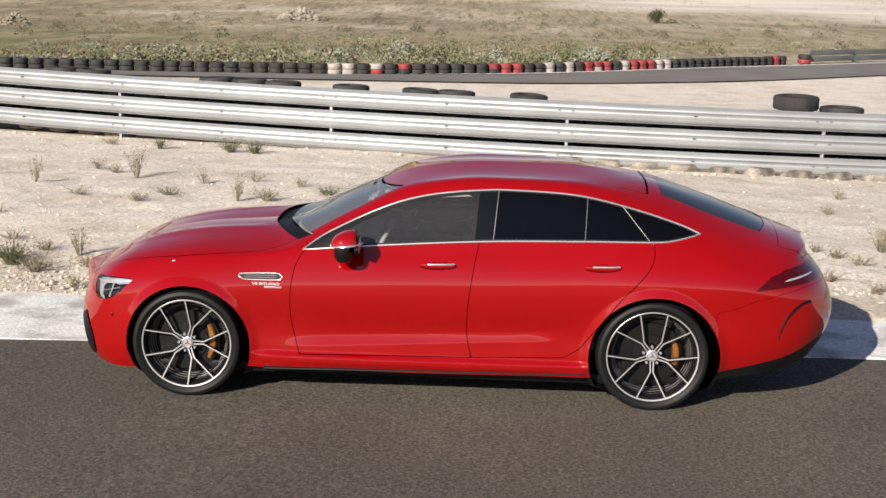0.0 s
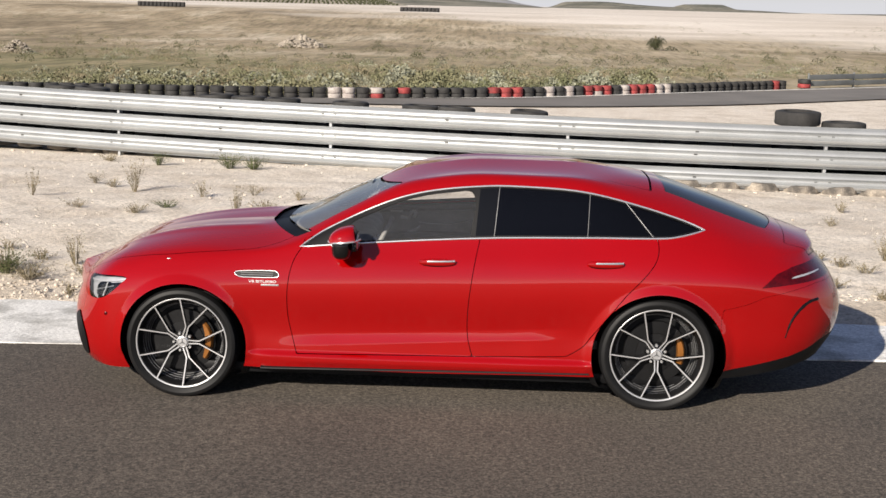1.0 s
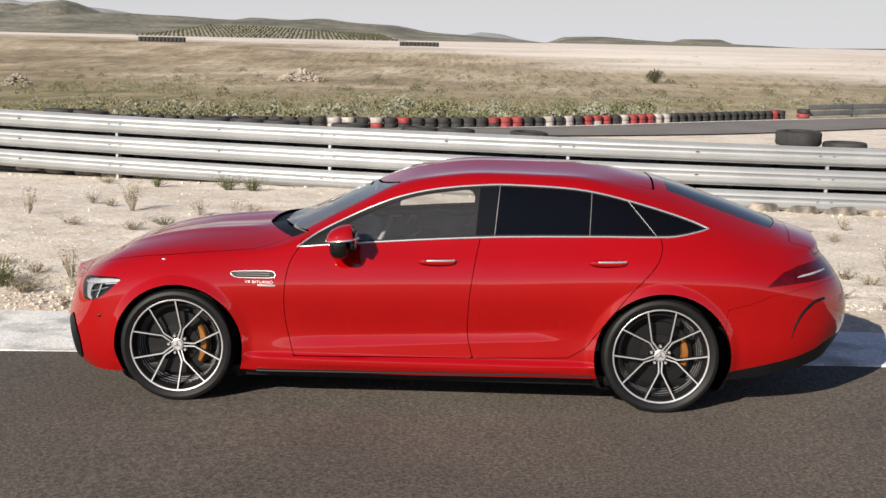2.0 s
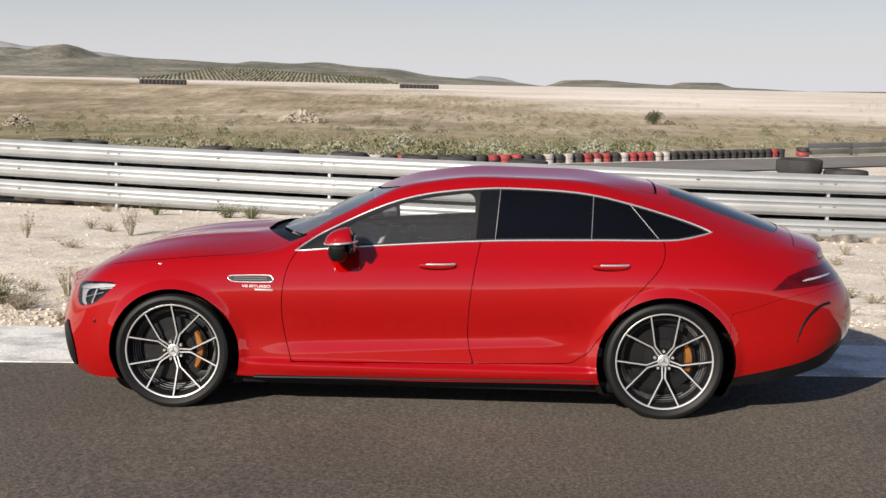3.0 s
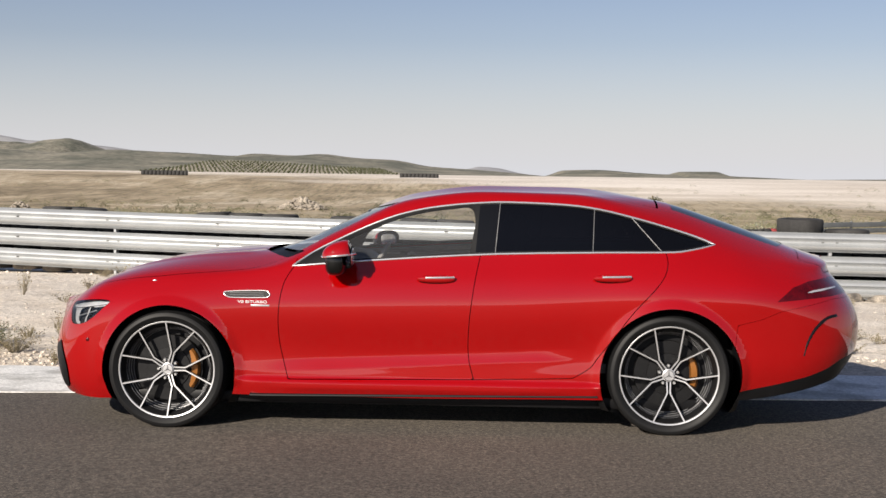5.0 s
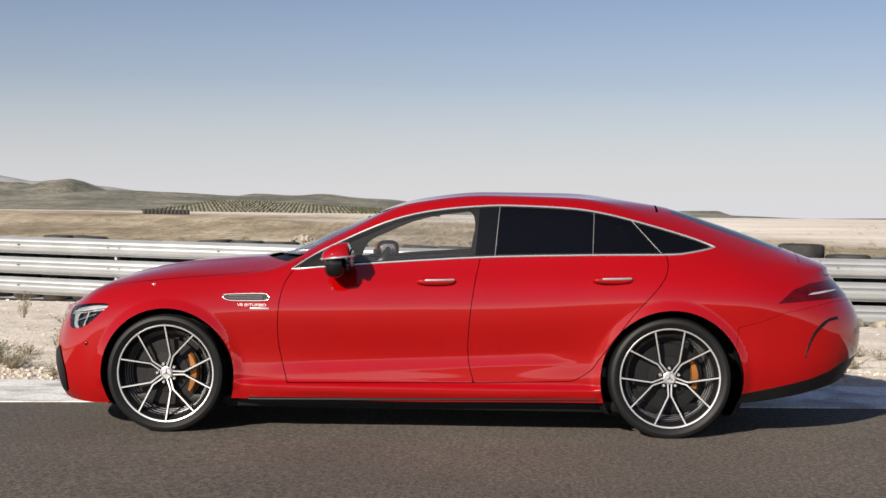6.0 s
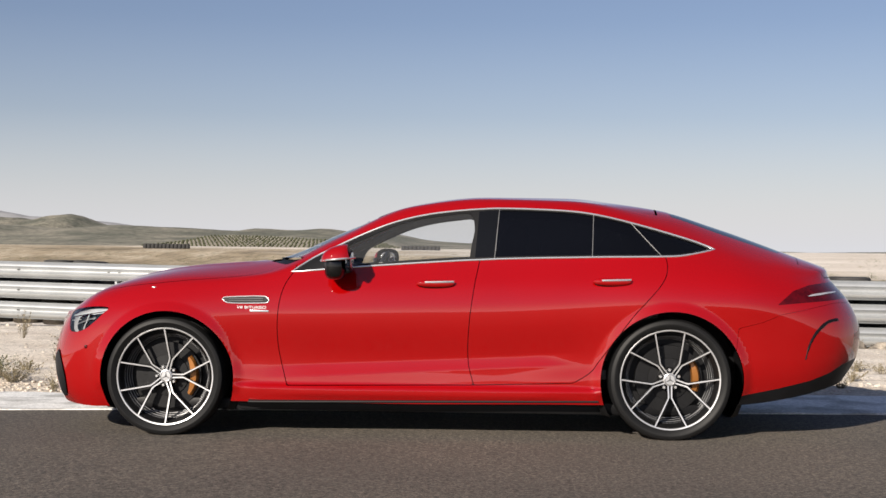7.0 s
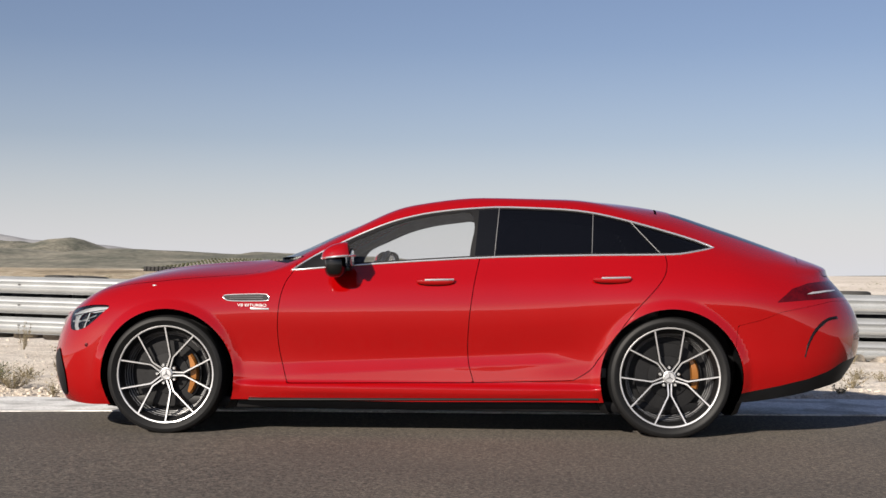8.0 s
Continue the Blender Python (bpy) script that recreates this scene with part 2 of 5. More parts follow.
def ground_material():
    """Pale limestone dust near the road; scrubland, sandy clearings and dry soil further out, by patches."""
    m = bpy.data.materials.new("limestone_ground")
    m.use_nodes = True
    nt = m.node_tree
    N, L = nt.nodes.new, nt.links.new
    b = nt.nodes["Principled BSDF"]
    b.inputs["Roughness"].default_value = 0.95
    pos = N("ShaderNodeNewGeometry")
    split = N("ShaderNodeSeparateXYZ")
    L(pos.outputs["Position"], split.inputs[0])

    def tex(scale, detail=6, rough=0.6, squash=1.0):
        n, mp = N("ShaderNodeTexNoise"), N("ShaderNodeMapping")
        mp.inputs["Scale"].default_value = (1, squash, 1)
        n.inputs["Scale"].default_value, n.inputs["Detail"].default_value, n.inputs["Roughness"].default_value = scale, detail, rough
        L(pos.outputs["Position"], mp.inputs["Vector"])
        L(mp.outputs[0], n.inputs["Vector"])
        return n.outputs["Fac"]

    def ramp(fac, *stops):
        r = N("ShaderNodeValToRGB")
        while len(r.color_ramp.elements) < len(stops):
            r.color_ramp.elements.new(0.5)
        for e, (p, c) in zip(r.color_ramp.elements, stops):
            e.position, e.color = p, (*c, 1)
        L(fac, r.inputs["Fac"])
        return r.outputs["Color"]

    def mix(fac, a, c, how="MIX"):
        x = N("ShaderNodeMix")
        x.data_type, x.blend_type = "RGBA", how
        if isinstance(fac, float):
            x.inputs["Factor"].default_value = fac
        else:
            L(fac, x.inputs["Factor"])
        L(a, x.inputs["A"])
        L(c, x.inputs["B"])
        return x.outputs["Result"]

    def calc(op, a, c):
        x = N("ShaderNodeMath")
        x.operation, x.use_clamp = op, False
        for s, v in zip(x.inputs, (a, c)):
            if isinstance(v, (int, float)):
                s.default_value = v
            else:
                L(v, s)
        return x.outputs[0]

    near = ramp(tex(0.9, 8), (0.30, (0.62, 0.535, 0.44)), (0.5, (0.78, 0.70, 0.60)), (0.72, (0.85, 0.78, 0.69)))
    near = mix(0.8, near, ramp(tex(26, 6, 0.7), (0.32, (0.62, 0.60, 0.58)), (0.5, (0.95, 0.95, 0.95)), (0.7, (1, 1, 1))), "MULTIPLY")
    near = mix(0.9, near, ramp(tex(5, 9, 0.8), (0.36, (0.70, 0.67, 0.63)), (0.49, (1, 1, 1))), "MULTIPLY")
    scrub = ramp(tex(0.14, 8, 0.7, 0.5), (0.34, (0.12, 0.12, 0.045)), (0.45, (0.235, 0.205, 0.10)), (0.56, (0.36, 0.295, 0.175)), (0.70, (0.50, 0.42, 0.30)))
    soil = ramp(tex(0.05, 9, 0.7, 0.45), (0.36, (0.17, 0.13, 0.075)), (0.5, (0.39, 0.31, 0.205)), (0.62, (0.62, 0.53, 0.41)))
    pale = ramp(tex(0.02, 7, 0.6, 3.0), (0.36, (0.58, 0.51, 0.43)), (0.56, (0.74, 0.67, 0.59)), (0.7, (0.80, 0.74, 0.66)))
    speck = ramp(tex(1.5, 5, 0.75, 0.07), (0.38, (0.42, 0.43, 0.36)), (0.52, (1, 1, 1)), (0.66, (1.0, 0.98, 0.92)))
    soil = mix(0.85, soil, speck, "MULTIPLY")
    scrub = mix(0.8, scrub, speck, "MULTIPLY")
    wob = calc("MULTIPLY", calc("SUBTRACT", tex(0.02, 4, 0.5, 2.0), 0.5), 130.0)
    wob2 = calc("MULTIPLY", calc("SUBTRACT", tex(0.12, 5, 0.6), 0.5), 14.0)
    y = split.outputs["Y"]
    yx = calc("ADD", calc("ADD", y, calc("MULTIPLY", split.outputs["X"], 0.9)), wob)
    steps = N("ShaderNodeMapRange")
    steps.inputs["From Min"].default_value, steps.inputs["From Max"].default_value = 44, 52
    L(calc("SUBTRACT", calc("ADD", y, wob2), calc("MULTIPLY", split.outputs["X"], 0.55)), steps.inputs["Value"])
    far1, far2 = N("ShaderNodeMapRange"), N("ShaderNodeMapRange")
    far1.inputs["From Min"].default_value, far1.inputs["From Max"].default_value = 78, 120
    L(calc("ADD", y, wob), far1.inputs["Value"])
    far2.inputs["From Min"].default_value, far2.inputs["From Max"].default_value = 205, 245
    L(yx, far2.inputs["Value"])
    east = N("ShaderNodeMapRange")
    east.inputs["From Min"].default_value, east.inputs["From Max"].default_value, east.inputs["To Max"].default_value = -22, 22, 0.75
    L(calc("ADD", split.outputs["X"], calc("MULTIPLY", wob2, 1.5)), east.inputs["Value"])
    straw = ramp(tex(0.06, 8, 0.7), (0.36, (0.27, 0.215, 0.125)), (0.64, (0.56, 0.465, 0.34)))
    straw = mix(0.8, straw, speck, "MULTIPLY")
    soil, scrub = mix(east.outputs[0], soil, straw), mix(east.outputs[0], scrub, straw)
    # coarse grey-tan gravel beside the kerb
    lane = N("ShaderNodeMapRange")
    lane.inputs["From Min"].default_value, lane.inputs["From Max"].default_value, lane.inputs["To Min"].default_value, lane.inputs["To Max"].default_value = 2.2, 3.0, 0.85, 0.0
    L(calc("ADD", y, calc("MULTIPLY", calc("SUBTRACT", tex(0.8, 5), 0.5), 1.6)), lane.inputs["Value"])
    near = mix(lane.outputs[0], near, mix(1.0, near, ramp(tex(16, 6, 0.8), (0.36, (0.55, 0.51, 0.46)), (0.56, (0.90, 0.86, 0.80))), "MULTIPLY"))
    col = mix(steps.outputs[0], near, scrub)
    col = mix(far1.outputs[0], col, soil)
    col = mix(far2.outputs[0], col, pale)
    L(col, b.inputs["Base Color"])
    bp = N("ShaderNodeBump")
    bp.inputs["Strength"].default_value, bp.inputs["Distance"].default_value = 0.6, 0.035
    L(tex(9, 9, 0.78), bp.inputs["Height"])
    L(bp.outputs[0], b.inputs["Normal"])
    return m


def add_grains(mat, scale, low, high):
    """Random light and dark grains, as in stone chippings, over a material's colour."""
    nt = mat.node_tree
    colour = nt.nodes["Principled BSDF"].inputs["Base Color"]
    source = colour.links[0].from_socket
    place, cells, span, mul = nt.nodes.new("ShaderNodeNewGeometry"), nt.nodes.new("ShaderNodeTexVoronoi"), nt.nodes.new("ShaderNodeMapRange"), nt.nodes.new("ShaderNodeMix")
    part_r = nt.nodes.new("ShaderNodeSeparateColor")
    cells.inputs["Scale"].default_value = scale
    span.inputs["To Min"].default_value, span.inputs["To Max"].default_value = low, high
    mul.data_type, mul.blend_type, mul.clamp_result = "RGBA", "MULTIPLY", False
    mul.inputs["Factor"].default_value = 1.0
    nt.links.new(place.outputs["Position"], cells.inputs["Vector"])
    nt.links.new(cells.outputs["Color"], part_r.inputs[0])
    nt.links.new(part_r.outputs[0], span.inputs["Value"])
    nt.links.new(source, mul.inputs["A"])
    nt.links.new(span.outputs[0], mul.inputs["B"])
    nt.links.new(mul.outputs["Result"], colour)


GROUND = ground_material()
add_grains(ASPHALT, 150, 0.35, 1.65)
add_grains(GROUND, 38, 0.74, 1.14)
add_grains(KERB_PAINT, 70, 0.8, 1.12)
GROVE_SOIL = material("grove_soil", (0.40, 0.355, 0.27), 0.95, 0, 0.3, 0.02, 0.2, 0.0, second=(0.30, 0.265, 0.20))
for m in (BLACK_PLASTIC, LAMP_RED, RIM_DARK, RUBBER):
    m.node_tree.nodes["Principled BSDF"].inputs["Specular IOR Level"].default_value = 0.22


# ---- mesh helpers ----
def mesh_object(name, verts, faces, mat, parent=None, label="", smooth=False):
    me = bpy.data.meshes.new(name)
    me.from_pydata([tuple(map(float, v)) for v in verts], [], [tuple(int(i) for i in f) for f in faces])
    for k in (mat if isinstance(mat, (list, tuple)) else [mat]):
        me.materials.append(k)
    if smooth:
        me.shade_smooth()
    ob = new(name, me)
    if parent:
        ob.parent = parent
    return tagged(ob, label)


def part(name, bm, mat, parent=None, label="", smooth=True, sharp=40):
    """Links a bmesh as one mesh object under a thing or a part."""
    me = bpy.data.meshes.new(name)
    bmesh.ops.recalc_face_normals(bm, faces=bm.faces)
    for f in bm.faces:
        f.smooth = smooth
    for e in bm.edges:
        if len(e.link_faces) == 2 and e.calc_face_angle(0) > radians(sharp):
            e.smooth = False
    bm.to_mesh(me)
    bm.free()
    for k in (mat if isinstance(mat, (list, tuple)) else [mat]):
        me.materials.append(k)
    ob = new(name, me)
    if parent:
        ob.parent = parent
    return tagged(ob, label)


def box(sx, sy, sz, m=Matrix(), bevel=0.0, bm=None):
    bm = bm or bmesh.new()
    made = bmesh.ops.create_cube(bm, size=1, matrix=m @ Matrix.Diagonal((sx, sy, sz, 1)))["verts"]
    if bevel:
        edges = list({e for v in made for e in v.link_edges})
        bmesh.ops.bevel(bm, geom=edges, offset=bevel, segments=2, affect="EDGES", profile=0.6)
    return bm


def lathe(profile, steps=48, bm=None, m=Matrix()):
    """Turns a list of (radius, y) round the Y axis."""
    bm = bm or bmesh.new()
    rings = []
    for r, y in profile:
        rings.append([bm.verts.new(m @ Vector((r * math.cos(2 * math.pi * k / steps), y, r * math.sin(2 * math.pi * k / steps)))) for k in range(steps)])
    for a, b in zip(rings, rings[1:]):
        for k in range(steps):
            bm.faces.new((a[k], a[(k + 1) % steps], b[(k + 1) % steps], b[k]))
    return bm


def tube(points, radius, sides=8, bm=None, closed=False, flat=1.0):
    """A round bar along points; flat squeezes it along z."""
    bm = bm or bmesh.new()
    pts = [Vector(p) for p in points]
    rings = []
    for i, p in enumerate(pts):
        a = pts[i - 1] if i or closed else pts[0]
        b = pts[(i + 1) % len(pts)] if i < len(pts) - 1 or closed else pts[-1]
        d = (b - a).normalized()
        s = d.cross(Vector((0, 0, 1)))
        s = s.normalized() if s.length > 1e-4 else Vector((1, 0, 0))
        n = s.cross(d)
        rr = radius[i] if isinstance(radius, (list, tuple)) else radius
        rings.append([bm.verts.new(p + s * rr * math.cos(2 * math.pi * k / sides) + n * rr * flat * math.sin(2 * math.pi * k / sides)) for k in range(sides)])
    loop = list(zip(rings, rings[1:] + ([rings[0]] if closed else [])))
    for a, b in loop[:len(rings) if closed else len(rings) - 1]:
        for k in range(sides):
            bm.faces.new((a[k], a[(k + 1) % sides], b[(k + 1) % sides], b[k]))
    if not closed:
        bm.faces.new(rings[0][::-1])
        bm.faces.new(rings[-1])
    return bm


# ---- ground, road, kerb ----
def road_z(x):
    """The road's edge dips a little towards -x."""
    return pchip([-14, -5, -3, -1.4755, 0, 1.4755, 3.2, 14], [-0.06, -0.055, -0.04, -0.014, -0.004, 0, 0.008, 0.01], np.clip(x, -14, 14))


def verge_z(x):
    """Height of the kerb's outer edge."""
    return pchip([-14, -5, -3.3, 0, 3.3, 14], [-0.13, -0.125, -0.10, -0.045, 0.015, 0.02], np.clip(x, -14, 14))


def ground_z(x, y):
    z = pchip([-60, 1.2, 6, 12, 20, 40, 66, 110, 135, 160, 200, 258, 320, 900], [0, -0.01, -0.06, -0.27, -0.7, -1.5, -1.65, -2.25, -2.5, -2.6, -1.5, 0.7, 1.1, 1.1], np.clip(y, -60, 900))
    z = z + (verge_z(x) - 0.02) * np.clip((5.5 - y) / 4, 0, 1)
    return z - 0.020 * np.clip(x, -2, 9) * np.clip((y - 4) / 8, 0, 1) * np.clip((30 - y) / 14, 0, 1)


def kerb_near(x):
    return 0.285 + 0.033 * np.clip(x, 0, 60)


def kerb_far(x):
    return 1.69 - 0.0576 * np.clip(x, -6, 6)


def make_ground():
    xs = np.concatenate([-np.geomspace(4500, 13, 26), np.linspace(-12.5, 12.5, 180), np.geomspace(13, 4500, 26)])
    ys = np.concatenate([-np.geomspace(4500, 10, 16), [-6, -3, -1, 0], np.linspace(1.0, 14, 110), np.geomspace(14.3, 300, 70), np.geomspace(330, 4600, 14)])
    X, Y = np.meshgrid(xs, ys)
    Z = ground_z(X, Y)
    rough = np.array([[noise.fractal(Vector((a * 1.3, b * 1.3, 0)), 1.0, 2.0, 5) for a in xs] for b in ys])
    edge = np.clip((Y - kerb_far(X) + 0.02) / 0.35, 0, 1) * (np.abs(X) < 12.6)
    fine = np.array([[noise.fractal(Vector((a * 5.5, b * 5.5, 2)), 0.9, 2.0, 3) for a in xs] for b in ys])
    Z = Z + (rough * 0.026 + fine * 0.013) * edge * (Y < 14)
    wave = np.array([[noise.fractal(Vector((a * 0.02, b * 0.03, 3)), 1.0, 2.0, 4) for a in xs] for b in ys])
    Z = Z + wave * 0.25 * np.clip((Y - 70) / 60, 0, 1) * np.clip((420 - Y) / 150, 0, 1)
    Z = np.where(Y < kerb_far(X) + 0.02, -0.30, Z)
    n, k = X.shape
    idx = np.arange(n * k).reshape(n, k)
    quads = np.stack([idx[:-1, :-1], idx[:-1, 1:], idx[1:, 1:], idx[1:, :-1]], -1).reshape(-1, 4)
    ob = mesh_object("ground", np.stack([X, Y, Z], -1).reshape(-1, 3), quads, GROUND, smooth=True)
    return tagged(ob, "pale dusty limestone ground with scrubland beyond", "ground", kind="structure")


def strip(name, xs, ya, yb, za, zb, mat, label, category, across=2, wobble=0.0):
    """A slab along x between two lines, with a skirt down on both sides."""
    rows = []
    for x in xs:
        row = [(x, ya(x), za(x) - 0.11)]
        for k in range(across + 1):
            f = k / across
            row.append((x, ya(x) + (yb(x) - ya(x)) * f, za(x) + (zb(x) - za(x)) * f + wobble * noise.noise(Vector((x * 1.7, f * 2.5, 1)))))
        row.append((x, yb(x), zb(x) - 0.19))
        rows.append(row)
    w = len(rows[0])
    verts = [p for r in rows for p in r]
    faces = [(i * w + k, (i + 1) * w + k, (i + 1) * w + k + 1, i * w + k + 1) for i in range(len(rows) - 1) for k in range(w - 1)]
    ob = mesh_object(name, verts, faces, mat, smooth=False)
    return tagged(ob, label, category, kind="structure")


make_ground()
strip("road", [-300, -60, *np.linspace(-14, 14, 29), 60, 300], lambda x: -140.0, kerb_near, lambda x: 0.0, road_z, ASPHALT, "dark grey asphalt of a race track", "road", 6)
strip("kerb", [-60, *np.linspace(-14, 14, 113), 60], lambda x: kerb_near(x) + 0.003, kerb_far, lambda x: road_z(x) + 0.008, lambda x: verge_z(x) + 0.004, KERB_PAINT, "worn white-painted concrete track kerb", "kerb", 8, 0.012)


# ---- the car: one skin drawn through nine flowing lines, cut into panels ----
# Each line runs from the nose's middle round the side to the tail's middle: x, half width, height.
LINES = [
    ([-2.33, -2.24, -2.10, -1.92, -1.4755, -0.95, -0.5, -0.05, 0.4, 0.9, 1.4755, 1.85, 2.2, 2.43, 2.59, 2.63],
     [0, 0.42, 0.70, 0.84, 0.88, 0.89, 0.895, 0.895, 0.895, 0.895, 0.90, 0.88, 0.83, 0.72, 0.42, 0],
     [0.15, 0.15, 0.145, 0.14, 0.17, 0.19, 0.19, 0.19, 0.195, 0.20, 0.20, 0.205, 0.25, 0.30, 0.33, 0.34]),
    ([-2.37, -2.27, -2.14, -1.94, -1.4755, -0.95, -0.5, -0.05, 0.4, 0.9, 1.4755, 1.85, 2.2, 2.46, 2.65, 2.68],
     [0, 0.43, 0.72, 0.865, 0.925, 0.912, 0.902, 0.902, 0.902, 0.918, 0.95, 0.93, 0.87, 0.745, 0.42, 0],
     [0.22, 0.22, 0.22, 0.22, 0.25, 0.285, 0.285, 0.288, 0.292, 0.30, 0.31, 0.34, 0.37, 0.40, 0.42, 0.42]),
    ([-2.40, -2.29, -2.16, -1.95, -1.4755, -0.95, -0.5, -0.05, 0.4, 0.9, 1.4755, 1.85, 2.2, 2.49, 2.685, 2.71],
     [0, 0.44, 0.73, 0.885, 0.945, 0.904, 0.896, 0.898, 0.900, 0.910, 0.955, 0.945, 0.885, 0.75, 0.42, 0],
     [0.34, 0.34, 0.345, 0.36, 0.40, 0.43, 0.43, 0.435, 0.44, 0.45, 0.47, 0.50, 0.51, 0.52, 0.52, 0.52]),
    ([-2.40, -2.29, -2.15, -1.95, -1.4755, -0.95, -0.5, -0.05, 0.4, 0.9, 1.4755, 1.85, 2.2, 2.48, 2.685, 2.71],
     [0, 0.43, 0.725, 0.885, 0.955, 0.938, 0.942, 0.945, 0.947, 0.95, 0.975, 0.955, 0.89, 0.75, 0.41, 0],
     [0.45, 0.455, 0.48, 0.53, 0.60, 0.645, 0.655, 0.66, 0.665, 0.675, 0.70, 0.69, 0.68, 0.67, 0.67, 0.67]),
    ([-2.39, -2.27, -2.13, -1.94, -1.4755, -0.95, -0.5, -0.05, 0.4, 0.9, 1.4755, 1.85, 2.19, 2.44, 2.615, 2.655],
     [0, 0.41, 0.70, 0.87, 0.945, 0.922, 0.918, 0.920, 0.922, 0.930, 0.955, 0.935, 0.86, 0.72, 0.39, 0],
     [0.545, 0.56, 0.60, 0.665, 0.735, 0.80, 0.845, 0.865, 0.88, 0.89, 0.90, 0.885, 0.855, 0.83, 0.82, 0.82]),
    ([-2.38, -2.24, -2.10, -1.92, -1.4755, -0.95, -0.5, -0.05, 0.4, 0.9, 1.4755, 1.85, 2.17, 2.38, 2.53, 2.57],
     [0, 0.39, 0.67, 0.83, 0.89, 0.865, 0.845, 0.835, 0.83, 0.828, 0.825, 0.81, 0.77, 0.66, 0.36, 0],
     [0.61, 0.635, 0.685, 0.755, 0.825, 0.90, 0.972, 1.008, 1.036, 1.052, 1.062, 1.022, 0.965, 0.93, 0.925, 0.925]),
    ([-2.37, -2.22, -2.06, -1.88, -1.4755, -0.93, -0.5, -0.05, 0.4, 0.9, 1.4755, 1.83, 2.15, 2.37, 2.51, 2.55],
     [0, 0.34, 0.57, 0.71, 0.775, 0.775, 0.735, 0.69, 0.67, 0.665, 0.66, 0.67, 0.67, 0.60, 0.33, 0],
     [0.625, 0.670, 0.762, 0.835, 0.905, 0.945, 1.112, 1.292, 1.347, 1.338, 1.218, 1.12, 1.035, 0.99, 0.985, 0.985]),
    ([-2.36, -2.20, -2.03, -1.85, -1.4755, -0.93, -0.48, -0.05, 0.4, 0.9, 1.4755, 1.82, 2.13, 2.36, 2.50, 2.55],
     [0, 0.26, 0.42, 0.50, 0.54, 0.56, 0.56, 0.535, 0.52, 0.51, 0.49, 0.50, 0.50, 0.45, 0.25, 0],
     [0.645, 0.700, 0.798, 0.872, 0.948, 0.995, 1.178, 1.355, 1.402, 1.397, 1.305, 1.198, 1.10, 1.033, 1.008, 1.0]),
    ([-2.35, -2.19, -2.02, -1.84, -1.4755, -0.95, -0.5, -0.05, 0.4, 0.9, 1.4755, 1.83, 2.14, 2.37, 2.50, 2.56],
     [0] * 16,
     [0.655, 0.715, 0.815, 0.89, 0.962, 1.01, 1.208, 1.383, 1.433, 1.431, 1.355, 1.257, 1.153, 1.065, 1.025, 1.01]),
]
NU, NV = 380, 200
FRONT_ARCH, REAR_ARCH = (-1.466, 0.320, 0.397), (1.482, 0.336, 0.412)


def skin():
    """The half skin as grids: places (NU, NV, 3) with y as half width, outward normals, and the line number across it."""
    n = len(LINES[0][0])
    st = np.arange(n, dtype=float)
    side = LINES[4]
    run = np.concatenate([[0], np.cumsum(np.hypot(np.diff(side[0]), np.diff(side[1])))])
    q = np.linspace(0, run[-1], NU)
    lines = np.stack([np.stack([pchip(run, c, q) for c in line], -1) for line in LINES], 1)
    for _ in range(10):
        lines[1:-1] = lines[1:-1] * 0.5 + 0.25 * (lines[:-2] + lines[2:])
    step = np.linalg.norm(np.diff(lines, axis=1), axis=2).mean(0)
    t = np.concatenate([[0], np.cumsum(step)])
    tq = np.linspace(0, t[-1], NV)
    grid = np.stack([spline(t, lines[i], tq) for i in range(NU)])
    X, W, Z = grid[..., 0], grid[..., 1], grid[..., 2]
    step01 = lambda a: np.clip(a, 0, 1) ** 2 * (3 - 2 * np.clip(a, 0, 1))
    between = step01((X + 1.15) / 0.25) * step01((1.30 - X) / 0.30)
    skirt = step01((0.305 - Z) / 0.035) * between * (W > 0.6)
    W += 0.030 * skirt
    for xa, za, r in (FRONT_ARCH, REAR_ARCH):
        d = np.hypot(X - xa, Z - za) - r
        W += 0.021 * np.clip(1.0 - np.maximum(d, 0) / 0.052, 0, 1) ** 1.15 * (W > 0.6) * step01((Z - 0.22) / 0.08)
    # crease that rises along the lower doors, with a face turned upwards below it
    crease_z = 0.405 + 0.055 * (X + 0.73)
    fade = step01((X + 0.95) / 0.40) * step01((1.02 - X) / 0.35)
    below = np.clip((crease_z - Z) / 0.065, 0, 1)
    W += 0.017 * below * fade * (W > 0.6) * step01((Z - 0.20) / 0.05)
    dome = np.exp(-(((W - 0.40 - 0.10 * (X + 1.0)) / 0.07) ** 2)) * step01((-0.95 - X) / 0.2) * step01((X + 2.15) / 0.5)
    Z += 0.007 * dome * (Z > 0.6)
    grid[..., 1] = np.maximum(grid[..., 1], 0)
    grid[0, :, 1] = grid[-1, :, 1] = 0
    grid[:, -1, 1] = 0
    du = np.gradient(grid, axis=0)
    dv = np.gradient(grid, axis=1)
    nor = np.cross(du, dv)
    nor /= np.linalg.norm(nor, axis=2, keepdims=True) + 1e-12
    if nor[NU // 2, NV // 3, 1] < 0:
        nor = -nor
    nor[0, :, 1] = nor[-1, :, 1] = nor[:, -1, 1] = 0
    nor /= np.linalg.norm(nor, axis=2, keepdims=True) + 1e-12
    return grid, nor, np.interp(tq, t, np.arange(len(LINES)))


GRID, NORM, LINE_NO = skin()
SIDE = GRID[:, LINE_NO < 6.2].reshape(-1, 3)


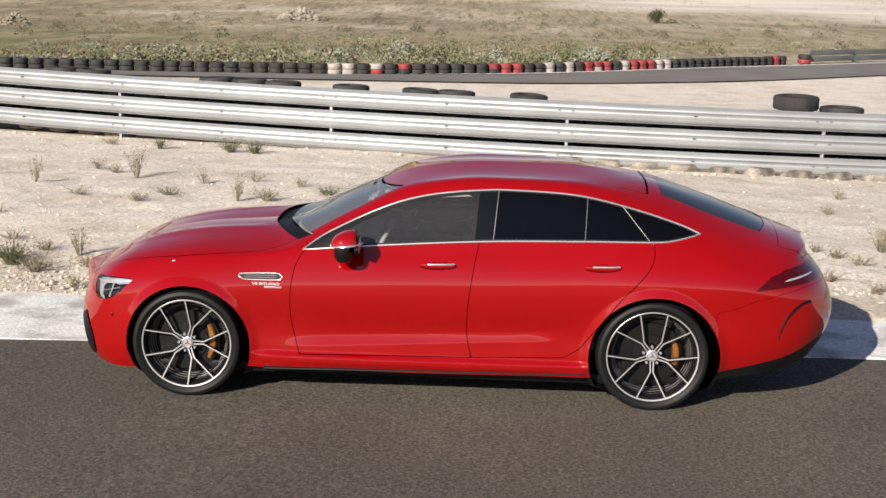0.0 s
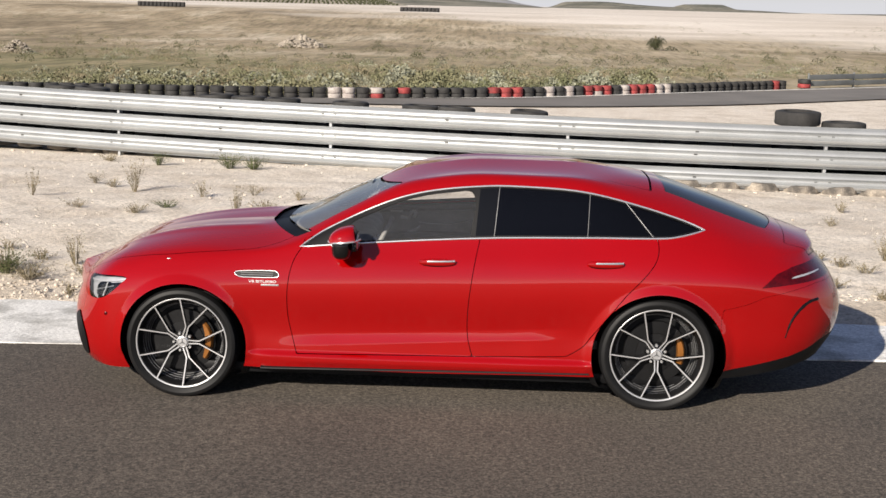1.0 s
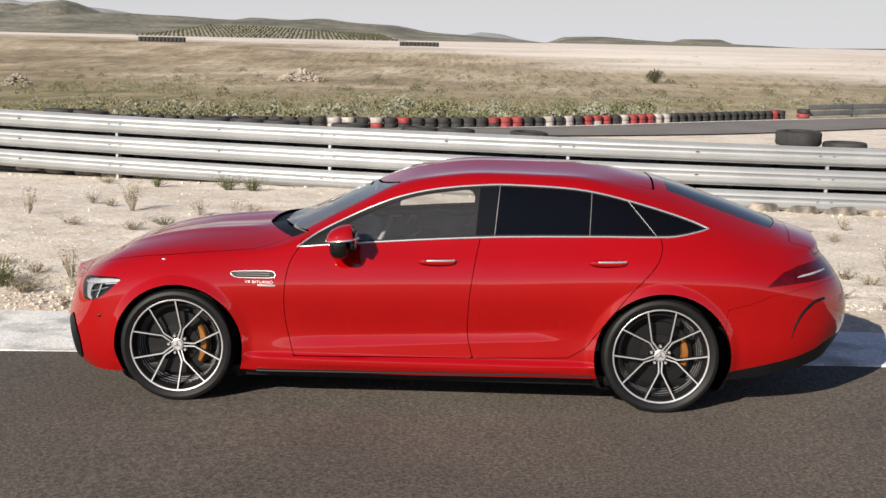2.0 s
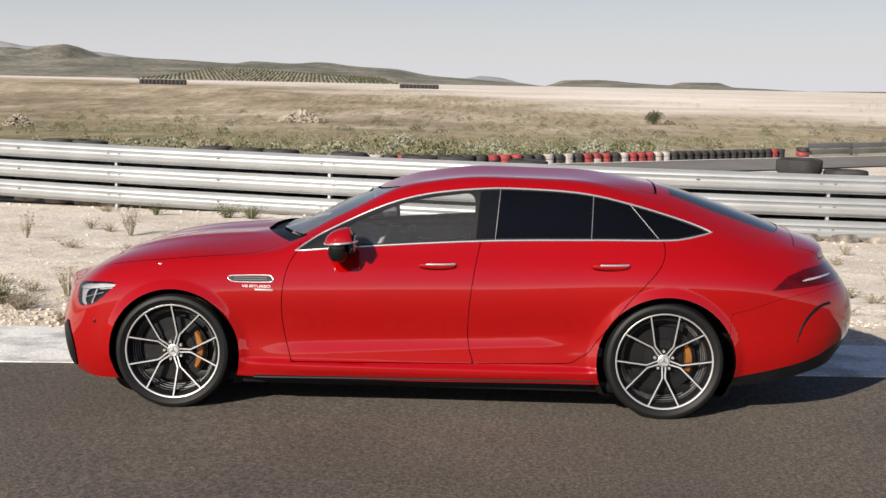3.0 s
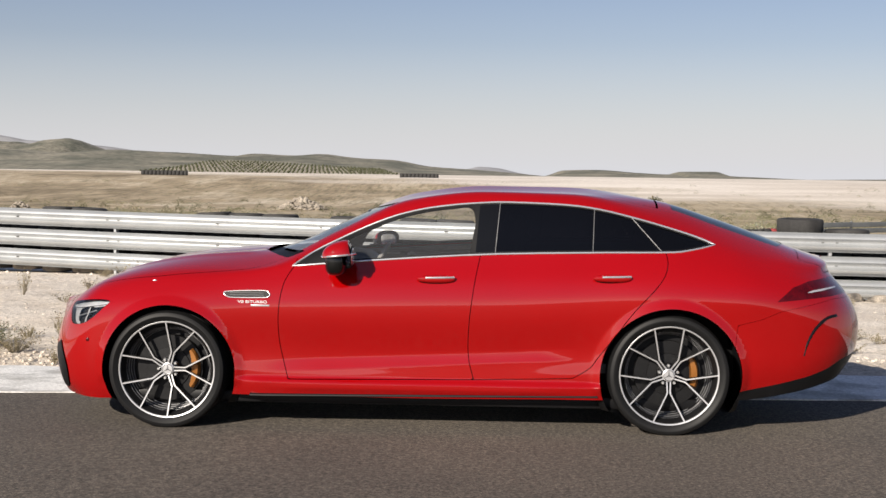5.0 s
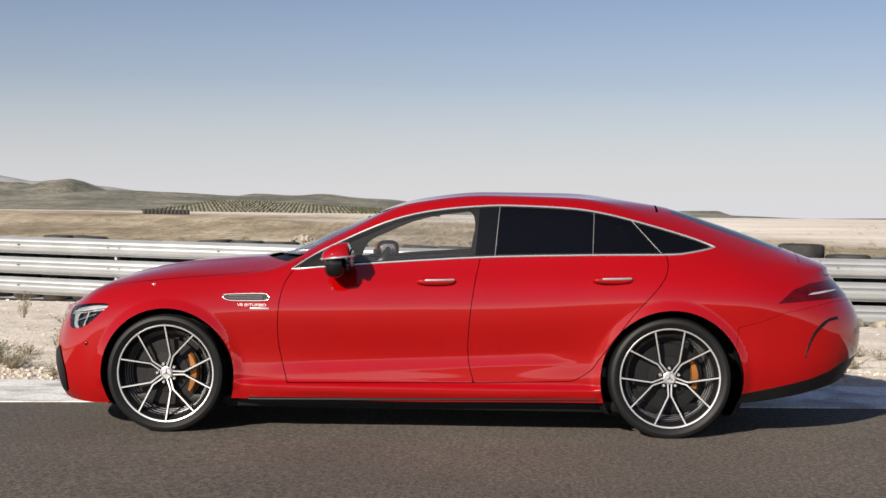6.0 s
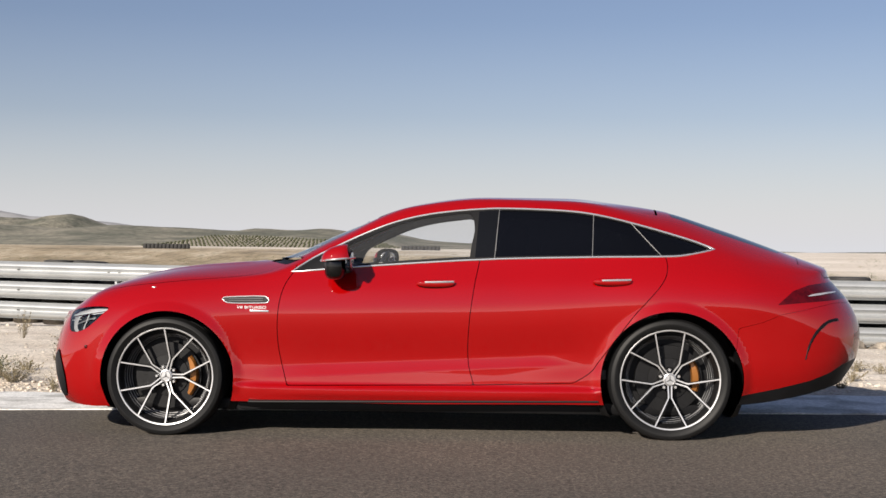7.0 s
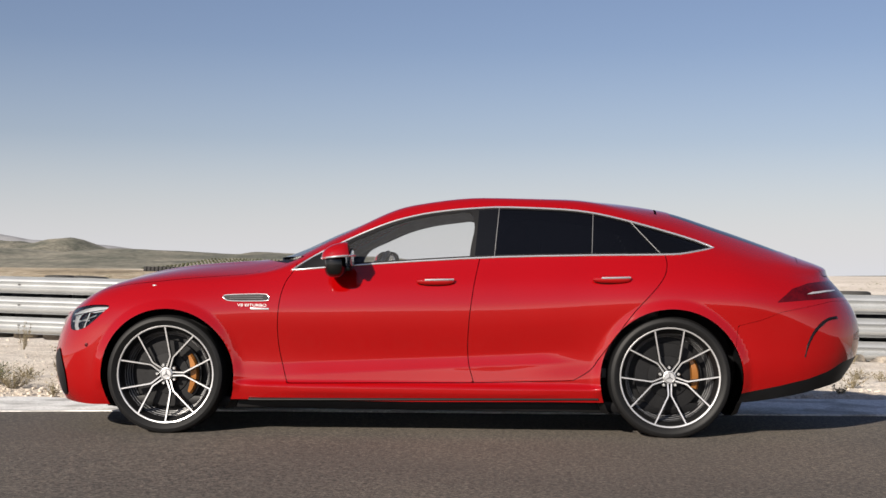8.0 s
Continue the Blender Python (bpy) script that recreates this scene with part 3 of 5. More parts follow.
def half_width(x, z):
    """How far the car's side stands from its middle at x and height z."""
    d = (SIDE[:, 0] - x) ** 2 + (SIDE[:, 2] - z) ** 2
    i = np.argsort(d)[:4]
    w = 1 / (d[i] + 1e-6)
    return float((SIDE[i, 1] * w).sum() / w.sum())


class Sheet:
    """Triangles of the skin that can be cut along the zero line of a field."""

    def __init__(self, P, N, A, T):
        self.P, self.N, self.A, self.T = P, N, A, T

    def cut(self, field):
        """Splits into (inside: field < 0, outside)."""
        P, N, A, T = self.P, self.N, self.A, self.T
        f = field(P, A)
        f = np.where(np.abs(f) < 1e-7, 1e-7, f)
        s = f[T] > 0
        count = s.sum(1)
        mixed = T[(count > 0) & (count < 3)]
        sm = f[mixed] > 0
        lone = np.where(sm.sum(1) == 1, sm.argmax(1), (~sm).argmax(1))
        r = np.arange(len(mixed))
        a, b, c = mixed[r, lone], mixed[r, (lone + 1) % 3], mixed[r, (lone + 2) % 3]
        pairs = np.sort(np.concatenate([np.stack([a, b], 1), np.stack([a, c], 1)]), axis=1)
        uniq, inv = np.unique(pairs, axis=0, return_inverse=True)
        inv = inv.reshape(-1)
        k = f[uniq[:, 0]] / (f[uniq[:, 0]] - f[uniq[:, 1]])
        lerp = lambda V: V[uniq[:, 0]] + (V[uniq[:, 1]] - V[uniq[:, 0]]) * k[:, None]
        P2, N2, A2 = np.concatenate([P, lerp(P)]), np.concatenate([N, lerp(N)]), np.concatenate([A, lerp(A)])
        p, q = inv[:len(mixed)] + len(P), inv[len(mixed):] + len(P)
        tip = np.stack([a, p, q], 1)
        rest = np.concatenate([np.stack([p, b, c], 1), np.stack([p, c, q], 1)])
        up = f[a] > 0
        up2 = np.concatenate([up, up])
        pos = np.concatenate([T[count == 3], tip[up], rest[~up2]])
        neg = np.concatenate([T[count == 0], tip[~up], rest[up2]])
        return Sheet(P2, N2, A2, neg), Sheet(P2, N2, A2, pos)

    def panel(self, field, gap=0.0022):
        """Takes a panel out, with a gap round it: (panel, rest)."""
        a, b = self.cut(lambda P, A: field(P, A) + gap)
        _, rest = self.cut(lambda P, A: field(P, A) - gap)
        return a, rest


def outline(points, closed=True, steps=6):
    """A smooth line through points (Catmull-Rom)."""
    p = np.asarray(points, float)
    n, out = len(p), []
    for i in range(n if closed else n - 1):
        a, b, c, d = (p[(i + k) % n] if closed else p[np.clip(i + k, 0, n - 1)] for k in (-1, 0, 1, 2))
        for t in np.arange(steps) / steps:
            out.append(0.5 * (2 * b + (c - a) * t + (2 * a - 5 * b + 4 * c - d) * t * t + (3 * b - a - 3 * c + d) * t**3))
    if not closed:
        out.append(p[-1])
    return np.array(out)


def region(poly, axes=(0, 2)):
    """A field that is the distance to a closed outline, negative inside."""
    poly = np.asarray(poly, float)

    def field(P, A):
        q = P[:, axes]
        d = np.full(len(q), 1e9)
        inside = np.zeros(len(q), bool)
        for a, b in zip(poly, np.roll(poly, -1, axis=0)):
            e = b - a
            t = np.clip(((q - a) @ e) / (e @ e + 1e-15), 0, 1)
            d = np.minimum(d, ((q - a - t[:, None] * e) ** 2).sum(1))
            crosses = (a[1] > q[:, 1]) != (b[1] > q[:, 1])
            inside ^= crosses & (q[:, 0] < (b[0] - a[0]) * (q[:, 1] - a[1]) / (b[1] - a[1] + 1e-15) + a[0])
        return np.where(inside, -1, 1) * np.sqrt(d)
    return field


def both(*fields):
    return lambda P, A: np.max([f(P, A) for f in fields], axis=0)


def skin_part(name, sheet, mat, parent, sides=(-1, 1), label="", depth=0.012, lift=0.0):
    """One panel as a mesh with its outward normals and a turned-in edge."""
    used = np.unique(sheet.T)
    back = np.full(len(sheet.P), -1)
    back[used] = np.arange(len(used))
    P, N, T = sheet.P[used] + sheet.N[used] * lift, sheet.N[used], back[sheet.T]
    N = N / (np.linalg.norm(N, axis=1, keepdims=True) + 1e-12)
    if depth:
        e = np.concatenate([T[:, [0, 1]], T[:, [1, 2]], T[:, [2, 0]]])
        key = np.sort(e, 1)
        _, first, cnt = np.unique(key, axis=0, return_index=True, return_counts=True)
        e = e[first[cnt == 1]]
        e = e[~((P[e[:, 0], 1] < 1e-5) & (P[e[:, 1], 1] < 1e-5))]
        a, b = P[e[:, 0]], P[e[:, 1]]
        na, nb = N[e[:, 0]], N[e[:, 1]]
        out = np.cross(b - a, na)
        out /= np.linalg.norm(out, axis=1, keepdims=True) + 1e-12
        base, m = len(P), len(e)
        P = np.concatenate([P, a, b, b - nb * depth, a - na * depth])
        N = np.concatenate([N, out, out, out, out])
        i = base + np.arange(m)
        T = np.concatenate([T, np.stack([i, i + 3 * m, i + m], 1), np.stack([i + m, i + 3 * m, i + 2 * m], 1)])
    V, M, F = [], [], []
    for s in sides:
        o = sum(len(v) for v in V)
        V.append(P * (1, s, 1))
        M.append(N * (1, s, 1))
        F.append((T if s * TURN > 0 else T[:, ::-1]) + o)
    V, M, F = np.concatenate(V), np.concatenate(M), np.concatenate(F)
    me = bpy.data.meshes.new(name)
    me.from_pydata(V.tolist(), [], F.tolist())
    me.materials.append(mat)
    me.shade_smooth()
    me.normals_split_custom_set_from_vertices(M.tolist())
    ob = new(name, me)
    ob.parent = parent
    return tagged(ob, label)


def whole_sheet():
    idx = np.arange(NU * NV).reshape(NU, NV)
    a, b, c, d = idx[:-1, :-1].ravel(), idx[1:, :-1].ravel(), idx[1:, 1:].ravel(), idx[:-1, 1:].ravel()
    T = np.concatenate([np.stack([a, b, c], 1), np.stack([a, c, d], 1)])
    P = GRID.reshape(-1, 3)
    A = np.stack([np.repeat(np.arange(NU), NV), np.tile(LINE_NO, NU)], 1).astype(float)
    return Sheet(P, NORM.reshape(-1, 3), A, T)


SHEET = whole_sheet()
_t = SHEET.T[len(SHEET.T) // 3]
TURN = 1 if np.cross(SHEET.P[_t[1]] - SHEET.P[_t[0]], SHEET.P[_t[2]] - SHEET.P[_t[0]]) @ SHEET.N[_t[0]] > 0 else -1

# outlines on the side: x and height
WINDOW_LINE = np.concatenate([
    outline([(-0.745, 0.952), (-0.62, 1.037), (-0.485, 1.107), (-0.315, 1.187), (-0.145, 1.253), (0.025, 1.296), (0.194, 1.321), (0.364, 1.336),
             (0.533, 1.342), (0.87, 1.331), (1.073, 1.306), (1.275, 1.26), (1.477, 1.205), (1.645, 1.153), (1.752, 1.110)], False),
    outline([(1.735, 1.104), (1.59, 1.076), (1.46, 1.064), (1.032, 1.056), (0.368, 1.035), (-0.366, 0.984), (-0.735, 0.950)], False)])
DOOR_FRONT = outline([(-0.728, 0.958), (-0.785, 0.856), (-0.812, 0.69), (-0.806, 0.492), (-0.756, 0.289)], False)
DOOR_MID = outline([(0.370, 1.05), (0.334, 0.869), (0.306, 0.639), (0.304, 0.442), (0.338, 0.305)], False)
DOOR_BACK = outline([(1.448, 1.08), (1.458, 0.996), (1.414, 0.898), (1.254, 0.716), (1.158, 0.585), (1.062, 0.453), (1.014, 0.387), (0.916, 0.325)], False)
HEADLIGHT = outline([(-2.115, 0.69), (-2.00, 0.722), (-1.90, 0.733), (-1.825, 0.727), (-1.86, 0.69), (-1.92, 0.635), (-1.99, 0.590), (-2.08, 0.578), (-2.11, 0.62)], True)
TAIL_LAMP = np.array([(2.085, 0.790), (2.19, 0.872), (2.30, 0.905), (2.40, 0.915), (2.70, 0.93), (2.70, 0.83), (2.48, 0.818), (2.25, 0.803)])
BUMPER_LINE = np.array([(1.86, 0.655), (2.0, 0.69), (2.112, 0.735), (2.45, 0.80), (2.80, 0.80), (2.80, 0.1), (1.80, 0.1)])
DIFFUSER = np.array([(1.80, 0.245), (1.91, 0.268), (2.1, 0.305), (2.3, 0.35), (2.42, 0.39), (2.52, 0.44), (2.80, 0.50), (2.80, 0.1), (1.80, 0.1)])


def arch(xa, za, r):
    return both(lambda P, A: np.hypot(P[:, 0] - xa, P[:, 2] - za) - r, lambda P, A: 0.45 - P[:, 1])


def wheel(parent, x, side, radius, turn, base):
    """A road wheel under the car: tyre, rim, five forked spokes, hub cap, nuts, brake disc and caliper."""
    hub = new("wheel")
    hub.parent = parent
    hub.matrix_basis = pose(x, side * 0.815, radius - 0.006 + base, 0, 0, 0 if side < 0 else 180)
    R, lip = radius, 0.284 if x < 0 else 0.288
    # local -y faces outwards
    prof = [(lip - 0.012, -0.098), (lip + 0.004, -0.112), (lip + 0.015, -0.120), (lip + 0.033, -0.1305), (R - 0.028, -0.130), (R - 0.012, -0.121), (R - 0.003, -0.100)]
    for g in (-0.055, 0.0, 0.055):
        prof += [(R, g - 0.022), (R, g - 0.006), (R - 0.007, g - 0.005), (R - 0.007, g + 0.005), (R, g + 0.006), (R, g + 0.022)]
    prof += [(R - 0.003, 0.100), (R - 0.012, 0.121), (R - 0.028, 0.130), (lip + 0.03, 0.130), (lip - 0.012, 0.10)]
    part("tyre", lathe(prof, 96), RUBBER, hub, "low-profile black tyre", sharp=35)
    part("rim", lathe([(lip + 0.003, -0.100), (lip + 0.004, -0.1105), (lip + 0.001, -0.1125), (lip - 0.005, -0.111), (lip - 0.007, -0.104)], 96), POLISHED, hub, "machined silver rim flange")
    part("rim_barrel", lathe([(lip - 0.007, -0.104), (lip - 0.020, -0.085), (lip - 0.028, -0.06), (lip - 0.036, -0.055), (lip - 0.040, -0.02), (lip - 0.045, 0.0), (lip - 0.042, 0.09), (lip, 0.12)], 96), RIM_DARK, hub, "dark inner rim barrel", sharp=50)

    def bar(bm, pts, face):
        """A spoke of changing width: pts of (radius, angle, half width, depth of its face)."""
        top, low = [], []
        for i, (r, ang, hw, y) in enumerate(pts):
            a = radians(ang)
            d, s = Vector((math.cos(a), 0, math.sin(a))), Vector((-math.sin(a), 0, math.cos(a)))
            c = d * r + Vector((0, y, 0))
            top.append((bm.verts.new(c - s * hw), bm.verts.new(c + s * hw)))
            low.append((bm.verts.new(c - s * (hw + 0.004) + Vector((0, 0.012, 0))), bm.verts.new(c + s * (hw + 0.004) + Vector((0, 0.012, 0))),
                        bm.verts.new(c - s * hw + Vector((0, 0.038, 0))), bm.verts.new(c + s * hw + Vector((0, 0.038, 0)))))
        for i in range(len(pts) - 1):
            f = bm.faces.new((top[i][0], top[i][1], top[i + 1][1], top[i + 1][0]))
            f.material_index = face
            for quad in ((top[i][0], top[i + 1][0], low[i + 1][0], low[i][0]), (top[i][1], low[i][1], low[i + 1][1], top[i + 1][1]),
                         (low[i][0], low[i + 1][0], low[i + 1][2], low[i][2]), (low[i][1], low[i][3], low[i + 1][3], low[i + 1][1]), (low[i][2], low[i + 1][2], low[i + 1][3], low[i][3])):
                bm.faces.new(quad).material_index = 1
        for i in (0, -1):
            bm.faces.new((top[i][0], low[i][0], low[i][2], low[i][3], low[i][1], top[i][1])).material_index = 1

    for k in range(5):
        mid = turn + 72 * k
        bm = bmesh.new()
        for s in (-1, 1):
            bar(bm, [(0.036, mid + s * 17, 0.0040, -0.080), (0.095, mid + s * 5.0, 0.0042, -0.087), (0.108, mid + s * 5.0, 0.0042, -0.089), (0.283, mid + s * 18.6, 0.0040, -0.108)], 0)
        part("spoke", bm, [POLISHED, RIM_DARK], hub, "forked spoke with machined face", smooth=False)
    part("hub_cap", lathe([(0.0001, -0.089), (0.030, -0.0885), (0.036, -0.086), (0.038, -0.080), (0.037, -0.05)], 40), POLISHED, hub, "round silver hub cap", sharp=8)
    part("hub_centre", lathe([(0.037, -0.076), (0.060, -0.070), (0.068, -0.055), (0.07, -0.03)], 40), RIM_DARK, hub)
    part("hub_ring", lathe([(0.028, -0.0895), (0.030, -0.0902), (0.032, -0.0893)], 32), TRIM_GREY, hub)
    for k in range(5):
        a = radians(turn + 36 + 72 * k)
        m = Matrix.Translation((0.056 * math.cos(a), 0, 0.056 * math.sin(a)))
        part("wheel_nut", lathe([(0.0001, -0.086), (0.006, -0.086), (0.0095, -0.082), (0.0095, -0.06)], 10, m=m), CHROME, hub)
    part("brake_disc", lathe([(0.07, -0.028), (0.12, -0.026), (0.122, -0.018), (0.195, -0.018), (0.197, 0.01), (0.12, 0.012)], 64), DISC_STEEL, hub, "steel brake disc", sharp=30)
    for k in range(24):
        a = radians(15 * k)
        r = (0.14, 0.158, 0.176)[k % 3]
        part("disc_hole", lathe([(0.0001, -0.0188), (0.0045, -0.0188), (0.0045, -0.016)], 8, m=Matrix.Translation((r * math.cos(a), 0, r * math.sin(a)))), BLACK_PLASTIC, hub)
    for k in range(4):
        r = lip - 0.030 - 0.008 * k
        part("barrel_step", lathe([(r, -0.058 + 0.022 * k), (r - 0.0025, -0.0575 + 0.022 * k), (r - 0.003, -0.050 + 0.022 * k)], 72), TRIM_GREY, hub)
    for k in range(3):
        a = radians(90 + 120 * k)
        d, q = Vector((math.cos(a), 0, math.sin(a))), Vector((-math.sin(a), 0, math.cos(a)))
        bm = bmesh.new()
        lo = [bm.verts.new(d * r + q * w + Vector((0, -0.0893, 0))) for r, w in ((0, -0.0045), (0.024, -0.0012), (0.024, 0.0012), (0, 0.0045))]
        hi = [bm.verts.new(v.co + Vector((0, -0.002, 0))) for v in lo]
        bm.faces.new(hi)
        for i in range(4):
            bm.faces.new((lo[i], lo[(i + 1) % 4], hi[(i + 1) % 4], hi[i]))
        part("cap_emblem", bm, TRIM_GREY, hub, "plain grey emblem on the hub cap", smooth=False)
    part("back_plate", lathe([(0.06, 0.02), (0.238, 0.025), (0.238, 0.06)], 40), BLACK_PLASTIC, hub)
    # caliper trails the axle, towards the tail
    bm, a0, a1 = bmesh.new(), (-41 if x < 0 else -24), (41 if x < 0 else 37)
    rings = []
    toward = 1 if side < 0 else -1
    for i in range(13):
        a = radians(a0 + (a1 - a0) * i / 12)
        d = Vector((math.cos(a) * toward, 0, math.sin(a)))
        bulge = 0.006 * math.cos(math.pi * (i - 6) / 13)
        inner = 0.130 / math.cos(a * 0.75)
        cs = [(min(inner, 0.164), -0.024), (min(inner + 0.006, 0.168), -0.040 - bulge), (0.170, -0.042 - bulge), (0.182, -0.032), (0.184, 0.03), (min(inner, 0.164), 0.03)]
        rings.append([bm.verts.new(d * r + Vector((0, y, 0))) for r, y in cs])
    for a, b in zip(rings, rings[1:]):
        for k in range(6):
            bm.faces.new((a[k], a[(k + 1) % 6], b[(k + 1) % 6], b[k]))
    bm.faces.new(rings[0])
    bm.faces.new(rings[-1][::-1])
    part("brake_caliper", bm, CALIPER, hub, "bronze-orange brake caliper")
    return hub


def blob(cx, cy, cz, rx, ry, rz, p=2.6, seg=(28, 18), bm=None, keep=None):
    """A rounded superellipsoid."""
    bm = bm or bmesh.new()
    made = bmesh.ops.create_uvsphere(bm, u_segments=seg[0], v_segments=seg[1], radius=1)["verts"]
    for v in made:
        c = v.co
        n = (abs(c.x) ** p + abs(c.y) ** p + abs(c.z) ** p) ** (1 / p)
        v.co = Vector((cx + rx * c.x / n, cy + ry * c.y / n, cz + rz * c.z / n))
    for co, no in keep or ():
        cut = bmesh.ops.bisect_plane(bm, geom=bm.verts[:] + bm.edges[:] + bm.faces[:], plane_co=co, plane_no=no, clear_outer=True)
        bmesh.ops.holes_fill(bm, edges=[e for e in bm.edges if e.is_boundary], sides=0)
    return bm


def wedge(cx, cy, cz, rx, ry, rz, p, keep=None):
    """A rounded pod whose top slopes down towards the nose."""
    bm = blob(cx, cy, cz, rx, ry, rz, p)
    for v in bm.verts:
        k = np.clip((v.co.x - (cx - rx)) / (1.5 * rx), 0, 1)
        if v.co.z > cz:
            v.co.z = cz + (v.co.z - cz) * (0.60 + 0.42 * k ** 0.8)
    for co, no in keep or ():
        bmesh.ops.bisect_plane(bm, geom=bm.verts[:] + bm.edges[:] + bm.faces[:], plane_co=co, plane_no=no, clear_outer=True)
        bmesh.ops.holes_fill(bm, edges=[e for e in bm.edges if e.is_boundary], sides=0)
    return bm


def make_car():
    car = new("car")
    tagged(car, "glossy red four-door sports saloon parked on the asphalt", "car")
    s = SHEET
    _, s = s.cut(arch(*FRONT_ARCH))
    _, s = s.cut(arch(*REAR_ARCH))
    # window opening with its bright frame
    dlo, s = s.cut(region(WINDOW_LINE))
    pane, frame_strip = dlo.cut(lambda P, A: region(WINDOW_LINE)(P, A) + 0.013)
    for side in (-1, 1):
        skin_part("window_seal", frame_strip, BLACK_PLASTIC, car, (side,), "black window seal", 0.01, 0.0)
        pts = [(x, side * (half_width(x, z) + 0.003), z) for x, z in WINDOW_LINE[::2]]
        part("window_trim", tube(pts, 0.0058, 8, closed=True), CHROME, car, "bright chrome window surround")
    pillar_b = np.array([(0.325, 0.9), (0.372, 1.5), (0.49, 1.5), (0.447, 0.9)])
    post, rest = pane.cut(region(pillar_b))
    front, rest2 = rest.cut(lambda P, A: P[:, 0] - 0.40)
    seal = outline([(-0.52, 0.93), (-0.45, 1.085), (-0.30, 1.165), (-0.14, 1.233), (0.02, 1.276), (0.2, 1.302), (0.305, 1.305), (0.332, 1.22), (0.312, 1.10), (0.295, 0.93)], False)
    pane_f, front_frame = front.cut(region(np.concatenate([seal, [(0.295, 0.9), (-0.52, 0.9)]])))
    bar1 = np.array([(1.020, 0.9), (1.038, 1.5), (1.050, 1.5), (1.032, 0.9)])
    bar2 = np.array([(1.243, 1.33), (1.252, 1.33), (1.435, 1.03), (1.426, 1.03)])
    strip1, rest2 = rest2.cut(region(bar1))
    strip2, rest2 = rest2.cut(region(bar2))
    rear_a, rest3 = rest2.cut(lambda P, A: P[:, 0] - 1.035)
    rear_b, quarter = rest3.cut(lambda P, A: (P[:, 0] - 1.2475) + (P[:, 2] - 1.33) * 0.61)
    strip0, post = post.cut(lambda P, A: np.abs(P[:, 0] - (0.452 + (P[:, 2] - 0.95) * 0.072)) - 0.0035)
    for side in (-1, 1):
        skin_part("door_pillar", post, BLACK_GLOSS, car, (side,), "gloss black door pillar")
        skin_part("window_frame", front_frame, BLACK_PLASTIC, car, (side,), "black front window frame")
        for (xa, za), (xb, zb) in (((0.452, 1.045), (0.479, 1.335)), ((1.026, 1.06), (1.041, 1.305)), ((1.262, 1.262), (1.428, 1.07))):
            pts = [(xa + (xb - xa) * t, side * (half_width(xa + (xb - xa) * t, za + (zb - za) * t) + 0.001), za + (zb - za) * t) for t in np.linspace(0, 1, 10)]
            part("window_bar", tube(pts, 0.0025, 6), BAR_GREY, car, "thin bright window divider")
        for nm, sh, mt in (("front_window", pane_f, CLEAR), ("rear_window", rear_a, PRIVACY), ("rear_vent_window", rear_b, PRIVACY), ("quarter_window", quarter, PRIVACY)):
            skin_part(nm, sh, mt, car, (side,), "clear side window" if mt is CLEAR else "black privacy glass", 0, -0.004)
    # windscreen, rear window, roof
    header = lambda P: -0.155 - 0.16 * (1 - (P[:, 1] / 0.52) ** 2)
    screen = both(lambda P, A: P[:, 1] - np.interp(P[:, 0], [-0.95, -0.15], [0.735, 0.565]), lambda P, A: P[:, 0] - header(P) + 0.006,
                  lambda P, A: -0.93 + 0.22 * (P[:, 1] / 0.7) ** 2 - P[:, 0], lambda P, A: 6.05 - A[:, 1])
    cowl = both(lambda P, A: P[:, 1] - 0.735, lambda P, A: -1.03 + 0.22 * (P[:, 1] / 0.7) ** 2 - P[:, 0], lambda P, A: P[:, 0] - (-0.93 + 0.22 * (P[:, 1] / 0.7) ** 2), lambda P, A: 5.9 - A[:, 1])
    ws, s = s.panel(screen)
    cw, s = s.panel(cowl)
    skin_part("windscreen", ws, SCREEN, car, label="dark tinted windscreen", depth=0, lift=-0.004)
    skin_part("cowl", cw, BLACK_PLASTIC, car, label="black plastic cowl below the windscreen", depth=0.02, lift=-0.02)
    roof = both(lambda P, A: 7.0 - A[:, 1], lambda P, A: header(P) - P[:, 0], lambda P, A: P[:, 0] - 1.455 + 0.02 * (P[:, 1] / 0.5) ** 2)
    rf, s = s.panel(roof, 0.007)
    skin_part("roof", rf, PAINT, car, label="red roof panel between dark seams")
    back = both(lambda P, A: P[:, 1] - np.interp(P[:, 0], [1.5, 1.8, 2.1, 2.3], [0.44, 0.475, 0.485, 0.47]), lambda P, A: 1.535 - P[:, 0], lambda P, A: P[:, 0] - 2.27 + 0.10 * (P[:, 1] / 0.48) ** 2)
    bk, s = s.panel(back)
    skin_part("rear_screen", bk, REAR_GLASS, car, label="dark rear window", depth=0, lift=-0.003)
    lid = both(lambda P, A: P[:, 1] - np.interp(P[:, 0], [1.5, 2.0, 2.3, 2.6], [0.50, 0.56, 0.60, 0.52]), lambda P, A: 2.33 - 0.04 * (P[:, 1] / 0.5) ** 2 - P[:, 0], lambda P, A: 0.945 - P[:, 2])
    ld, s = s.panel(lid)
    skin_part("boot_lid", ld, PAINT, car, label="red tailgate lip")
    # bonnet
    hood = both(lambda P, A: P[:, 1] - pchip([-2.15, -2.05, -1.9, -1.7, -1.5, -1.06, -0.8], [0.50, 0.62, 0.73, 0.795, 0.825, 0.815, 0.72], P[:, 0]),
                lambda P, A: -2.20 + 0.34 * (P[:, 1] / 0.66) ** 3 * 0.32 - P[:, 0], lambda P, A: P[:, 0] - (-1.03 + 0.22 * (P[:, 1] / 0.7) ** 2), lambda P, A: 4.9 - A[:, 1])
